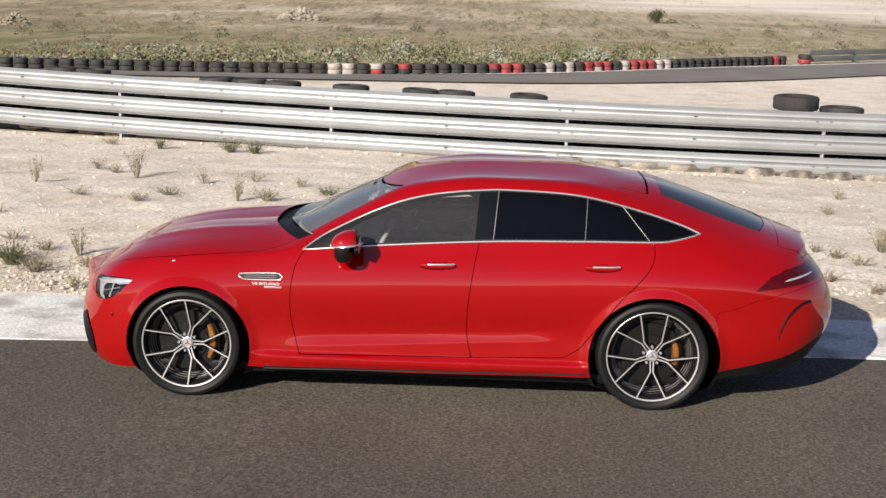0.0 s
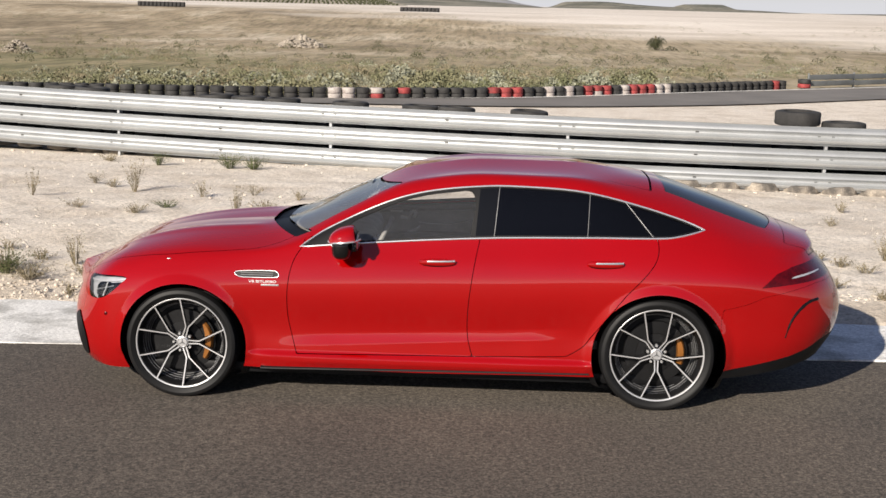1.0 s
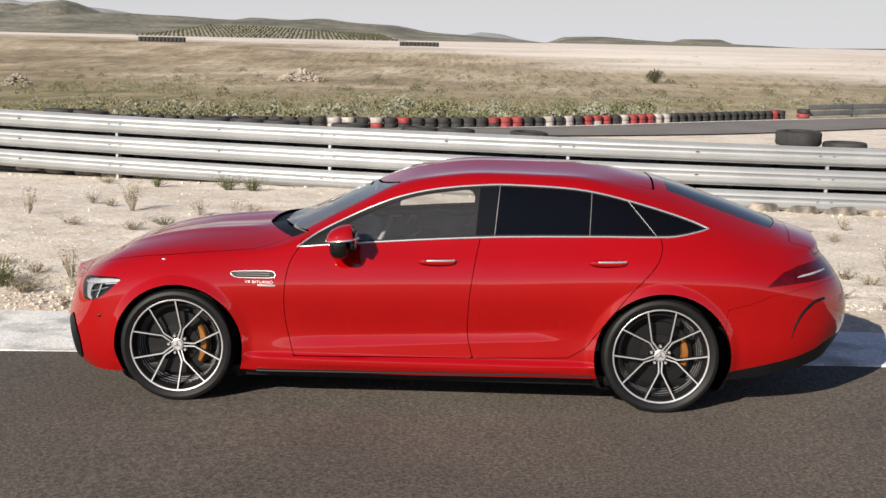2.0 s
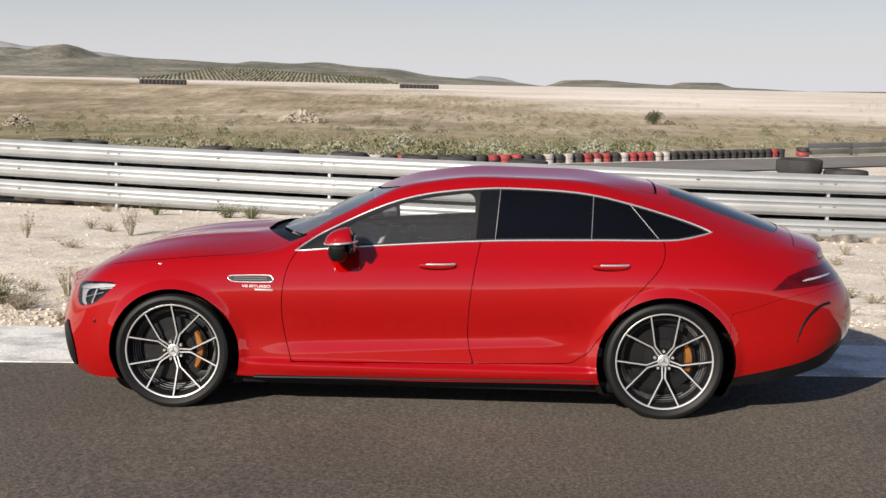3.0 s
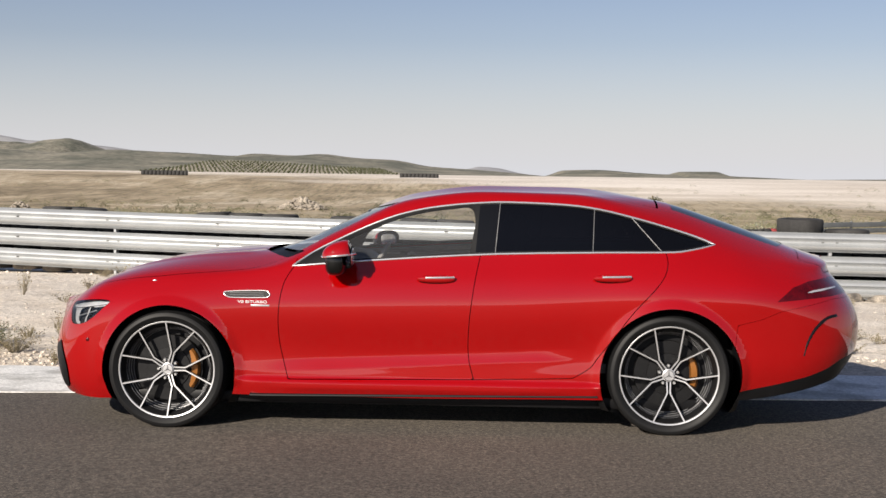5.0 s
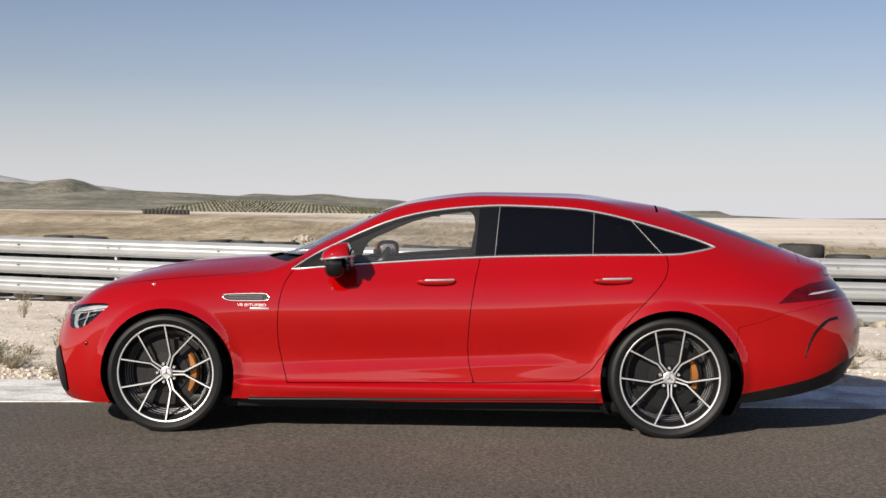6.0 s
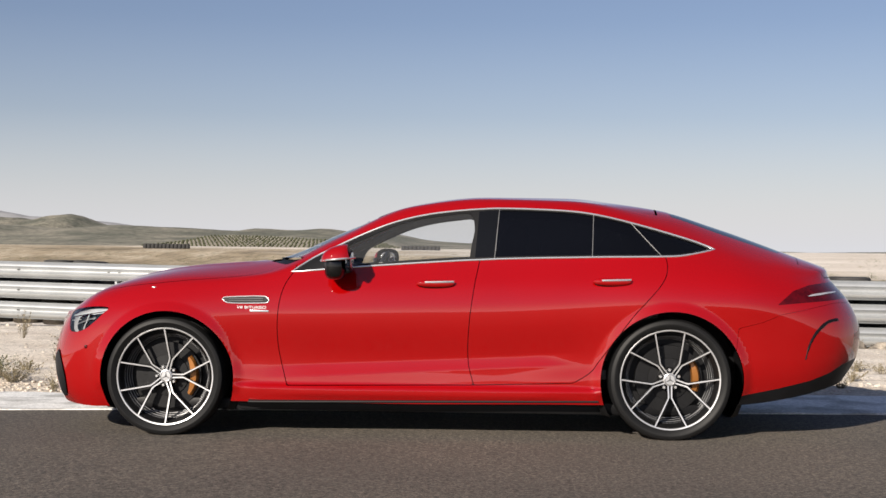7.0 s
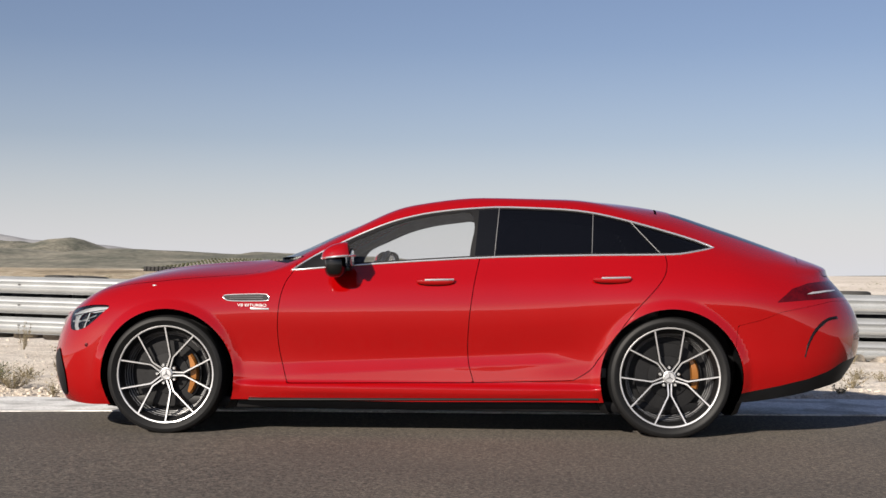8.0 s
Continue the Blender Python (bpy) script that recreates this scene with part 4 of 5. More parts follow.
    hd, s = s.panel(hood)
    skin_part("bonnet", hd, PAINT, car, label="long red bonnet")
    # lamps
    hl, s = s.cut(region(HEADLIGHT))
    tl, s = s.cut(both(region(TAIL_LAMP), lambda P, A: 0.10 - P[:, 1]))
    for side in (-1, 1):
        lamp = skin_part("headlight", hl, LENS, car, (side,), "clear slanted headlight", 0, -0.001)
        inner, _ = hl.cut(lambda P, A: region(HEADLIGHT)(P, A) + 0.004)
        # silver frame along the nose and the upper edge, two dark projector bays between bright webs
        bay = region(outline([(-2.055, 0.668), (-1.98, 0.690), (-1.93, 0.688), (-1.925, 0.655), (-1.97, 0.612), (-2.03, 0.594), (-2.065, 0.605)], True))
        dark, shell = inner.cut(bay)
        upper, nose = shell.cut(lambda P, A: (0.672 - P[:, 2]) + (P[:, 0] + 2.05) * 0.16)
        strip_l, upper = upper.cut(lambda P, A: np.abs((P[:, 2] - 0.700) - (P[:, 0] + 1.95) * 0.16) - 0.0055)
        skin_part("running_light", strip_l, LAMP_INNER, lamp, (side,), "bright running-light strip", 0, -0.012)
        skin_part("lamp_housing", upper, LAMP_INNER, lamp, (side,), "grey lamp housing", 0, -0.022)
        lower_n, front_n = nose.cut(lambda P, A: -2.052 - P[:, 0])
        skin_part("lamp_reflector", front_n, LAMP_INNER, lamp, (side,), "silver lamp reflector", 0, -0.024)
        skin_part("lamp_housing", lower_n, BLACK_GLOSS, lamp, (side,), "black lower lamp housing", 0, -0.026)
        web, dark = dark.cut(lambda P, A: np.abs((P[:, 0] + 1.992) - (P[:, 2] - 0.64) * 0.35) - 0.006)
        web2, dark = dark.cut(lambda P, A: np.abs((P[:, 2] - 0.650) - (P[:, 0] + 2.0) * 0.3) - 0.004)
        skin_part("lamp_housing", dark, BLACK_GLOSS, lamp, (side,), "black projector bay", 0, -0.036)
        skin_part("lamp_web", web, LAMP_INNER, lamp, (side,), "silver web between the projectors", 0, -0.024)
        skin_part("lamp_web", web2, TRIM_GREY, lamp, (side,), "grey web between the projectors", 0, -0.024)
        tail = skin_part("tail_light", tl, LAMP_RED, car, (side,), "narrow dark red tail light", 0.01)
        white = region(np.array([(2.27, 0.838), (2.31, 0.852), (2.42, 0.863), (2.50, 0.866), (2.50, 0.859), (2.42, 0.853), (2.36, 0.846)]))
        strip_w, _ = tl.cut(white)
        skin_part("reverse_light", strip_w, LAMP_INNER, tail, (side,), "clear strip in the tail light", 0.004, 0.003)
    # doors
    f_door = np.concatenate([DOOR_FRONT, DOOR_MID[::-1], [(0.37, 1.09), (-0.2, 1.09), (-0.72, 1.0)]])
    r_door = np.concatenate([DOOR_MID, DOOR_BACK[::-1], [(1.4, 1.12), (0.4, 1.12)]])
    low = lambda P, A: 5.7 - A[:, 1]
    fd, s = s.panel(both(region(f_door), lambda P, A: -low(P, A)))
    rd, s = s.panel(both(region(r_door), lambda P, A: -low(P, A)))
    doors = {}
    for side in (-1, 1):
        doors["f", side] = skin_part("front_door", fd, PAINT, car, (side,), "red front door")
        doors["r", side] = skin_part("rear_door", rd, PAINT, car, (side,), "red rear door")
    # bumpers and sills
    df, s = s.cut(both(region(DIFFUSER), lambda P, A: A[:, 1] - 3.0))
    skin_part("diffuser", df, BLACK_PLASTIC, car, label="black rear diffuser", depth=0.03)
    bp, s = s.panel(both(region(BUMPER_LINE), lambda P, A: A[:, 1] - 4.9), 0.0009)
    skin_part("rear_bumper", bp, PAINT, car, label="red rear bumper")
    intake = outline([(-2.20, 0.455), (-2.175, 0.45), (-2.125, 0.34), (-2.11, 0.26), (-2.115, 0.195), (-2.16, 0.19), (-2.185, 0.26), (-2.235, 0.40)], True)
    nt, s = s.panel(both(region(intake), lambda P, A: 0.5 - P[:, 1]))
    for side in (-1, 1):
        skin_part("air_intake", nt, BLACK_PLASTIC, car, (side,), "black side air intake", 0.02, 0.006)
    grille, s = s.panel(both(lambda P, A: P[:, 1] - 0.50 - 0.25 * (0.5 - P[:, 2]), lambda P, A: 0.26 - P[:, 2], lambda P, A: P[:, 2] - 0.60, lambda P, A: P[:, 0] + 2.0))
    skin_part("grille", grille, BLACK_GLOSS, car, label="black front grille", depth=0.02, lift=-0.02)
    skin_part("body", s, PAINT, car, label="red painted body")
    # dark skin behind the gaps, and the cabin lining
    inner = SHEET
    _, inner = inner.cut(arch(FRONT_ARCH[0], FRONT_ARCH[1], FRONT_ARCH[2] + 0.028))
    _, inner = inner.cut(arch(REAR_ARCH[0], REAR_ARCH[1], REAR_ARCH[2] + 0.028))
    _, inner = inner.cut(region(WINDOW_LINE))
    inner, _ = inner.cut(lambda P, A: P[:, 0] - 2.30)
    _, inner = inner.cut(lambda P, A: P[:, 0] + 2.08)
    for hole in (screen, region(HEADLIGHT), back):
        _, inner = inner.cut(hole)
    skin_part("inner_shell", inner, SHADE_INSIDE, car, depth=0, lift=-0.036, label="dark inner shell and cabin lining")
    # wheel houses and under-tray
    for (xa, za, r), wd in ((FRONT_ARCH, 0.0), (REAR_ARCH, 0.0)):
        for side in (-1, 1):
            edge = [half_width(xa + (r + 0.01) * math.cos(a), za + (r + 0.01) * math.sin(a)) for a in np.linspace(-0.75, math.pi + 0.75, 49)]
            bm = bmesh.new()
            rows = []
            for a, w in zip(np.linspace(-0.75, math.pi + 0.75, 49), edge):
                c, n = math.cos(a), math.sin(a)
                rows.append([bm.verts.new((xa + c * (r + dr), side * (w + dw), max(za + n * (r + dr), 0.13))) for dr, dw in ((-0.003, -0.010), (0.010, -0.03), (0.03, -0.05), (0.03, -0.45))])
            for p, q in zip(rows, rows[1:]):
                for k in range(3):
                    bm.faces.new((p[k], q[k], q[k + 1], p[k + 1]))
            bm.faces.new([p[3] for p in rows])
            part("wheel_arch_liner", bm, BLACK_PLASTIC, car, "black wheel arch liner")
    part("under_tray", box(3.4, 1.66, 0.07, Matrix.Translation((0.02, 0, 0.165)), 0.02), BLACK_PLASTIC, car)
    for x in (-1.4755, 1.4755):
        part("axle_beam", box(0.34, 1.2, 0.20, Matrix.Translation((x, 0, 0.34)), 0.03), BLACK_PLASTIC, car)
    for side in (-1, 1):
        bm = bmesh.new()
        prof = [(0.885, 0.205), (0.925, 0.202), (0.938, 0.196), (0.940, 0.190), (0.925, 0.184), (0.86, 0.180)]
        rows = [[bm.verts.new((x, side * w, z + 0.028 * max(0, (x + 0.9) / 2.0))) for w, z in prof] for x in np.linspace(-0.98, 1.06, 30)]
        for p, q in zip(rows, rows[1:]):
            for k in range(5):
                bm.faces.new((p[k], q[k], q[k + 1], p[k + 1]))
        part("sill_blade", bm, BLACK_PLASTIC, car, "gloss black sill blade")
    # wheels
    for side in (-1, 1):
        wheel(car, -1.4755, side, 0.350, -71 if side < 0 else -60, -0.014)
        wheel(car, 1.4755, side, 0.356, -89 if side < 0 else -80, 0)
    # door handles
    for side in (-1, 1):
        for key, x0, x1, z in (("f", -0.005, 0.222, 0.893), ("r", 1.02, 1.246, 0.915)):
            xm = (x0 + x1) / 2
            w = half_width(xm, z)
            part("door_handle", blob(xm, side * (w + 0.014), z, (x1 - x0) / 2, 0.022, 0.023, 2.3), PAINT, doors[key, side], "red door handle with bright strip")
            # black pod added below the handle in place of its shadow
            part("handle_shadow", blob(xm, side * (w + 0.004), z - 0.011, (x1 - x0) / 2 - 0.012, 0.016, 0.021, 2.2), BLACK_GLOSS, doors[key, side], "black pod that stands in for the shadow under the handle")
            pts = [(x0 + 0.012 + (x1 - x0 - 0.018) * t, side * (w + 0.034 - 0.012 * abs(2 * t - 1) ** 3), z + 0.006 + 0.006 * t) for t in np.linspace(0, 1, 16)]
            part("handle_strip", tube(pts[3:], 0.0062, 8), CHROME, doors[key, side], "bright handle strip")
    # mirrors
    for side in (-1, 1):
        cap = part("wing_mirror", wedge(-0.45, side * 1.0, 1.020, 0.098, 0.112, 0.100, 2.7, keep=((Vector((-0.45, 0, 1.030)), Vector((0.12, 0, -1))), (Vector((-0.368, 0, 1.0)), Vector((1, 0, 0.25))))), PAINT, car, "red wing mirror cap")
        part("mirror_base", blob(-0.468, side * 0.985, 0.988, 0.062, 0.108, 0.078, 3.0, keep=((Vector((-0.45, 0, 1.028)), Vector((-0.12, 0, 1))), (Vector((-0.376, 0, 1.0)), Vector((1, 0, 0.25))))), BLACK_GLOSS, cap, "gloss black lower mirror housing")
        part("mirror_back", blob(-0.376 if side < 0 else -0.366, side * 0.996, 1.024, 0.006, 0.082 if side < 0 else 0.118, 0.058 if side < 0 else 0.098, 3.0), BLACK_PLASTIC, cap, "black mirror surround")
        part("mirror_glass", blob(-0.373 if side < 0 else -0.360, side * 0.996, 1.024, 0.005, 0.074, 0.048 if side < 0 else 0.060, 3.5), CHROME, cap, "mirror glass")
        pts = [(-0.45 + 0.1 * math.cos(a), side * (1.0 + 0.117 * math.sin(a)), 1.030 + 0.010 * math.cos(a)) for a in np.linspace(0.25, math.pi - 0.02, 16)]
        part("indicator_strip", tube(pts, 0.0062, 8), CHROME, cap, "bright indicator strip")
        if side > 0:
            pivot = Matrix.Translation((-0.42, side * 0.98, 1.02))
            cap.matrix_basis = Matrix.Translation((0.07, 0, 0)) @ pivot @ pose(0, 0, 0, 0, 0, -68) @ Matrix.Scale(0.72, 4) @ pivot.inverted()
        part("mirror_foot", box(0.09, 0.14, 0.035, pose(-0.43, side * 0.90, 0.965, 0, 0, 0), 0.012), BLACK_GLOSS, cap)
    # chrome dot added as a highlight on the wing's edge, and parking sensor in the bumper
    for side in (-1, 1):
        part("wing_glint", blob(-1.565, side * (half_width(-1.565, 0.851) + 0.001), 0.851, 0.014, 0.006, 0.005, 2.2), CHROME, car, "small chrome dot that stands in for a glint on the wing")
        part("parking_sensor", blob(-1.96, side * (half_width(-1.96, 0.495) + 0.001), 0.495, 0.011, 0.004, 0.011, 2.2), LAMP_RED, car, "round parking sensor")
    # fender vents and lettering
    for side in (-1, 1):
        ring = outline([(-1.137, 0.793), (-1.10, 0.802), (-0.91, 0.808), (-0.872, 0.796), (-0.868, 0.778), (-0.90, 0.768), (-1.08, 0.766), (-1.125, 0.776)], True)
        pts = [(x, side * (half_width(x, z) + 0.002), z) for x, z in ring]
        vent = part("fender_vent", tube(pts, 0.0029, 8, closed=True), CHROME, car, "chrome-framed fender vent")
        bm = bmesh.new()
        bm.faces.new([bm.verts.new((x, side * (half_width(x, z) - 0.001 + 0.0025), z)) for x, z in ring])
        part("vent_mesh", bm, BLACK_PLASTIC, vent, "dark vent insert")
        for z in (0.781, 0.793):
            part("vent_fin", tube([(x, side * (half_width(x, z) + 0.005), z + 0.004 * (x + 1)) for x in np.linspace(-1.10, -0.90, 6)], 0.0026, 6), TRIM_GREY, vent)
        txt = bpy.data.curves.new("lettering", "FONT")
        txt.body, txt.size, txt.extrude, txt.align_x = "V8 BITURBO", 0.030, 0.0012, "CENTER"
        tmp = bpy.data.objects.new("lettering", txt)
        me = bpy.data.meshes.new_from_object(tmp)
        me.materials.append(WHITE_INK)
        letters = new("lettering", me)
        letters.parent = car
        tagged(letters, "chrome lettering on the fender")
        w = half_width(-0.965, 0.737)
        letters.matrix_basis = pose(-0.965, side * (w + 0.002), 0.735, 90 - 4 * 0, 0, 0 if side < 0 else 180)
        letters.scale = (1.05, 0.75, 1)
        part("badge_bar", box(0.11, 0.003, 0.011, pose(-0.92, side * (half_width(-0.92, 0.722) + 0.001), 0.722), 0.001), CHROME, car, "small bright badge plate")
    # rear side slit and exhausts
    for side in (-1, 1):
        slit = outline([(2.262, 0.475), (2.285, 0.56), (2.33, 0.635), (2.40, 0.690), (2.47, 0.705)], False)
        pts = [(x, side * (half_width(x, z) - 0.003), z) for x, z in slit]
        rad = [0.004 + 0.006 * math.sin(math.pi * min(1, (i + 2) / (len(pts) + 2)) * 0.75) for i in range(len(pts))]
        part("bumper_slit", tube(pts, rad, 8), BLACK_GLOSS, car, "black slit in the rear bumper")
        for k in (0, 1):
            part("exhaust_tip", lathe([(0.028, -0.06), (0.034, -0.06), (0.036, 0.04), (0.030, 0.042), (0.026, -0.03), (0.001, -0.03)], 20, m=Matrix.Translation((2.36, side * (0.55 + 0.09 * k), 0.37)) @ pose(0, 0, 0, 0, 0, -90)), CHROME, car, "round exhaust tip")
    # cabin
    cabin = new("cabin")
    cabin.parent = car
    tagged(cabin, "dark cabin with leather seats")
    part("cabin_floor", box(2.3, 1.5, 0.06, Matrix.Translation((0.4, 0, 0.36)), 0.01), SHADE_INSIDE, cabin)
    part("dashboard", blob(-0.62, 0, 0.86, 0.30, 0.74, 0.14, 4), LEATHER, cabin, "dark dashboard")
    part("console", box(1.1, 0.26, 0.3, Matrix.Translation((0.0, 0, 0.55)), 0.05), LEATHER, cabin)
    for side in (-1, 1):
        part("seat_cushion", blob(0.10, side * 0.38, 0.58, 0.28, 0.25, 0.10, 3.5), LEATHER, cabin, "leather front seat cushion")
        bm = blob(0, 0, 0.34, 0.09, 0.24, 0.36, 3.5)
        bmesh.ops.transform(bm, matrix=pose(0.37, side * 0.38, 0.60, 0, 20, 0), verts=bm.verts)
        part("seat_back", bm, LEATHER, cabin, "leather front seat back")
        bm = blob(0, 0, 0, 0.055, 0.13, 0.09, 3)
        bmesh.ops.transform(bm, matrix=pose(0.60, side * 0.38, 1.14, 0, 14, 0), verts=bm.verts)
        part("head_restraint", bm, LEATHER, cabin)
        part("door_card", box(1.0, 0.05, 0.54, pose(0.0, side * 0.765, 0.69), 0.02), DOOR_GREY, cabin, "dark inner door panel")
    part("rear_bench", box(0.5, 1.25, 0.25, Matrix.Translation((1.05, 0, 0.55)), 0.06), LEATHER, cabin)
    bm = box(0.18, 1.25, 0.62, pose(1.42, 0, 0.88, 0, 22, 0), 0.06)
    part("rear_backrest", bm, LEATHER, cabin)
    part("rear_shelf", box(0.9, 1.1, 0.04, pose(1.85, 0, 1.0), 0.01), SHADE_INSIDE, cabin)
    pts = [Vector((0.05 * math.sin(a) * 1.0, 0.18 * math.cos(a), 0.18 * math.sin(a))) for a in np.linspace(0, 2 * math.pi, 33)[:-1]]
    bm = tube(pts, 0.015, 8, closed=True)
    bmesh.ops.transform(bm, matrix=pose(-0.30, -0.38, 0.90, 0, 12, 0), verts=bm.verts)
    part("steering_wheel", bm, LEATHER, cabin, "black leather steering wheel")
    part("wheel_boss", blob(-0.31, -0.38, 0.895, 0.03, 0.085, 0.06, 2.5), LAMP_INNER, cabin, "silver steering wheel boss")
    for side in (-1, 1):
        for k, (a, b) in enumerate((((-0.232, 0.900), (-0.178, 0.895)), ((-0.178, 0.895), (-0.150, 0.945)), ((-0.150, 0.945), (-0.115, 0.945)), ((-0.115, 0.945), (-0.135, 0.895)))):
            part("seat_switch", tube([(a[0], side * 0.728, a[1]), (b[0], side * 0.724, b[1])], 0.013, 8), SATIN, cabin, "silver seat switch on the door")
        part("door_speaker_trim", box(0.095, 0.012, 0.022, pose(-0.265, side * 0.733, 0.945), 0.005), SATIN, cabin, "grey trim bar on the door")
        part("door_armrest", blob(0.05, side * 0.70, 0.755, 0.42, 0.06, 0.045, 3.5), LEATHER, cabin, "dark door armrest")
        part("door_top_roll", tube([(-0.50 + 0.9 * t, side * 0.745, 0.945 + 0.05 * t) for t in np.linspace(0, 1, 8)], 0.022, 8), LEATHER, cabin, "dark upper door roll")
        part("belt_strip", tube([(-0.10 + 0.45 * t, side * 0.735, 0.865 - 0.02 * math.sin(math.pi * t) + 0.05 * t * t) for t in np.linspace(0, 1, 10)], 0.005, 6), SATIN, cabin, "thin bright door moulding")
        part("inner_door_handle", tube([(-0.215 + 0.13 * t, side * (0.722 - 0.02 * math.sin(math.pi * t)), 0.785 + 0.05 * t * t) for t in np.linspace(0, 1, 8)], 0.012, 8), SATIN, cabin, "silver inner door handle")
    part("rear_view_mirror", blob(-0.36, 0.0, 1.235, 0.02, 0.12, 0.035, 3), BLACK_GLOSS, cabin)
    return car


make_car()


# ---- guard rail with its tyre backing ----
def rail_y(x):
    q = np.clip(x, -9, 7.5)
    return 12.72 - 0.155 * q + 0.0125 * q * q + (x - q) * (-0.155 + 0.025 * q)


def rail_at(s):
    """Place and heading of the rail at x = s."""
    return Vector((s, float(rail_y(s)), -0.325 - 0.009 * float(np.clip(s, -12, 12)))), math.atan(float(rail_y(s + 0.05) - rail_y(s - 0.05)) / 0.1)


W_BEAM = [(d, h * 0.98) for d, h in [(0.000, -0.155), (0.012, -0.152), (-0.028, -0.120), (-0.070, -0.100), (-0.074, -0.062), (-0.030, -0.035), (-0.006, -0.012), (-0.006, 0.012), (-0.030, 0.035), (-0.074, 0.062), (-0.070, 0.100), (-0.028, 0.120), (0.012, 0.152), (0.000, 0.155)]]


def w_beam(x0, x1, zc, parent, out=0.0):
    """One ribbed steel beam following the rail line."""
    bm, rows = bmesh.new(), []
    for x in np.linspace(x0, x1, 13):
        p, a = rail_at(x)
        nrm = Vector((-math.sin(a), math.cos(a), 0))
        rows.append([bm.verts.new(p + nrm * (d - out) + Vector((0, 0, zc + h))) for d, h in W_BEAM])
    for a, b in zip(rows, rows[1:]):
        for k in range(len(W_BEAM) - 1):
            bm.faces.new((a[k], b[k], b[k + 1], a[k + 1]))
    ob = part("beam", bm, STEEL, parent, smooth=True, sharp=60)
    return ob


RAIL_Z = (0.165, 0.53, 0.895)
rail = new("guard_rail")
tagged(rail, "triple galvanised steel guard rail beside the track", "guard rail")
JOINTS = [-26.1, -22.1, -18.1, -14.1, -10.1, -6.2, -2.3, 1.65, 5.75, 9.8, 13.8, 17.8, 21.8]
for a, b in zip(JOINTS, JOINTS[1:]):
    for z in RAIL_Z:
        w_beam(a - 0.16, b + 0.16, z, rail, 0.003 if JOINTS.index(a) % 2 else 0.0)
for j in JOINTS:
    for dx in (0,):
        p, a = rail_at(j + dx)
        m = Matrix.Translation(p) @ pose(0, 0, 0, 0, 0, math.degrees(a))
        post = part("post", box(0.05, 0.10, 1.35, m @ Matrix.Translation((0, 0.07, 0.365)), 0.008), STEEL, rail, smooth=False)
        for z in RAIL_Z:
            for bx in ((-0.13, 0.09) if dx == 0 else (0.0,)):
                part("bolt", box(0.045, 0.014, 0.018, m @ Matrix.Translation((bx, -0.012, z)), 0.004), FAR_STEEL, rail, smooth=False)


for a, b in zip(JOINTS, JOINTS[1:]):
    for z in RAIL_Z:
        p, ang = rail_at((a + b) / 2)
        part("slot", box(0.055, 0.012, 0.016, Matrix.Translation(p) @ pose(0, 0, 0, 0, 0, math.degrees(ang)) @ Matrix.Translation((0, -0.012, z)), 0.003), OLD_TYRE, rail, smooth=False)


def tyre_mesh(name, mat, R=0.32, width=0.2):
    prof = [(R * 0.60, -0.40 * width), (R * 0.62, -0.5 * width), (R * 0.80, -0.52 * width), (R * 0.95, -0.46 * width), (R, -0.32 * width), (R * 0.985, 0), (R, 0.32 * width), (R * 0.95, 0.46 * width), (R * 0.80, 0.52 * width), (R * 0.62, 0.5 * width), (R * 0.60, 0.40 * width), (R * 0.66, 0.0), (R * 0.60, -0.40 * width)]
    bm = lathe(prof, 22)
    bmesh.ops.transform(bm, matrix=pose(0, 0, 0, 90, 0, 0), verts=bm.verts)
    ob = part(name, bm, mat)
    me = ob.data
    bpy.data.objects.remove(ob)
    return me


TYRES = {k: tyre_mesh("tyre", m) for k, m in (("black", OLD_TYRE), ("red", RED_TYRE), ("white", WHITE_TYRE), ("dusty", DUSTY_TYRE))}
rng = random.Random(5)


def loose_tyre(kind, x, y, z, label, group, tilt=0.0, size=1.0):
    ob = new("tyre", TYRES[kind])
    ob.matrix_basis = pose(x, y, z, rng.uniform(-tilt, tilt), rng.uniform(-tilt, tilt), rng.uniform(0, 360)) @ Matrix.Scale(size, 4)
    return tagged(ob, label, "tyre", group)


heap = []
x = -13.0
tall = [(-7.9, -6.9), (-4.75, -2.9), (-2.5, -1.6), (-1.2, 0.4), (0.95, 1.5)]
while x < 12:
    yy = float(rail_y(x)) + 0.52
    z0 = float(rail_at(x)[0].z) - 0.09
    n = 5
    if 1.0 < x < 8.0:
        loose_tyre("dusty", x + 0.1, float(rail_y(x)) + 0.16, float(ground_z(x, rail_y(x))) + 0.02, "half-buried dusty tyre at the foot of the rail", "tyres behind the guard rail", 3.0)
    for k in range(n - 1):
        heap.append(pose(x + 0.3, yy + 0.56, z0 + 0.10 + 0.205 * k, 0, 0, rng.uniform(0, 360)))
    if abs(x) > 8.6:
        heap.extend(pose(x + rng.uniform(-0.04, 0.04), yy, z0 + 0.10 + 0.205 * k, 0, 0, rng.uniform(0, 360)) for k in range(n))
        x += 0.61
        continue
    for k in range(n):
        loose_tyre("dusty" if k == 0 else "black", x + rng.uniform(-0.04, 0.04), yy + rng.uniform(-0.05, 0.05), z0 + 0.10 + 0.205 * k, "old black tyre stacked behind the guard rail" if k else "dust-covered tyre at the foot of the stack", "tyres behind the guard rail", 2.0)
    if any(a < x < b for a, b in tall):
        loose_tyre("black", x, yy + 0.1, z0 + 0.035 + 0.205 * n, "old black tyre lying on top of the stack", "tyres behind the guard rail", 3.0)
    x += 0.61


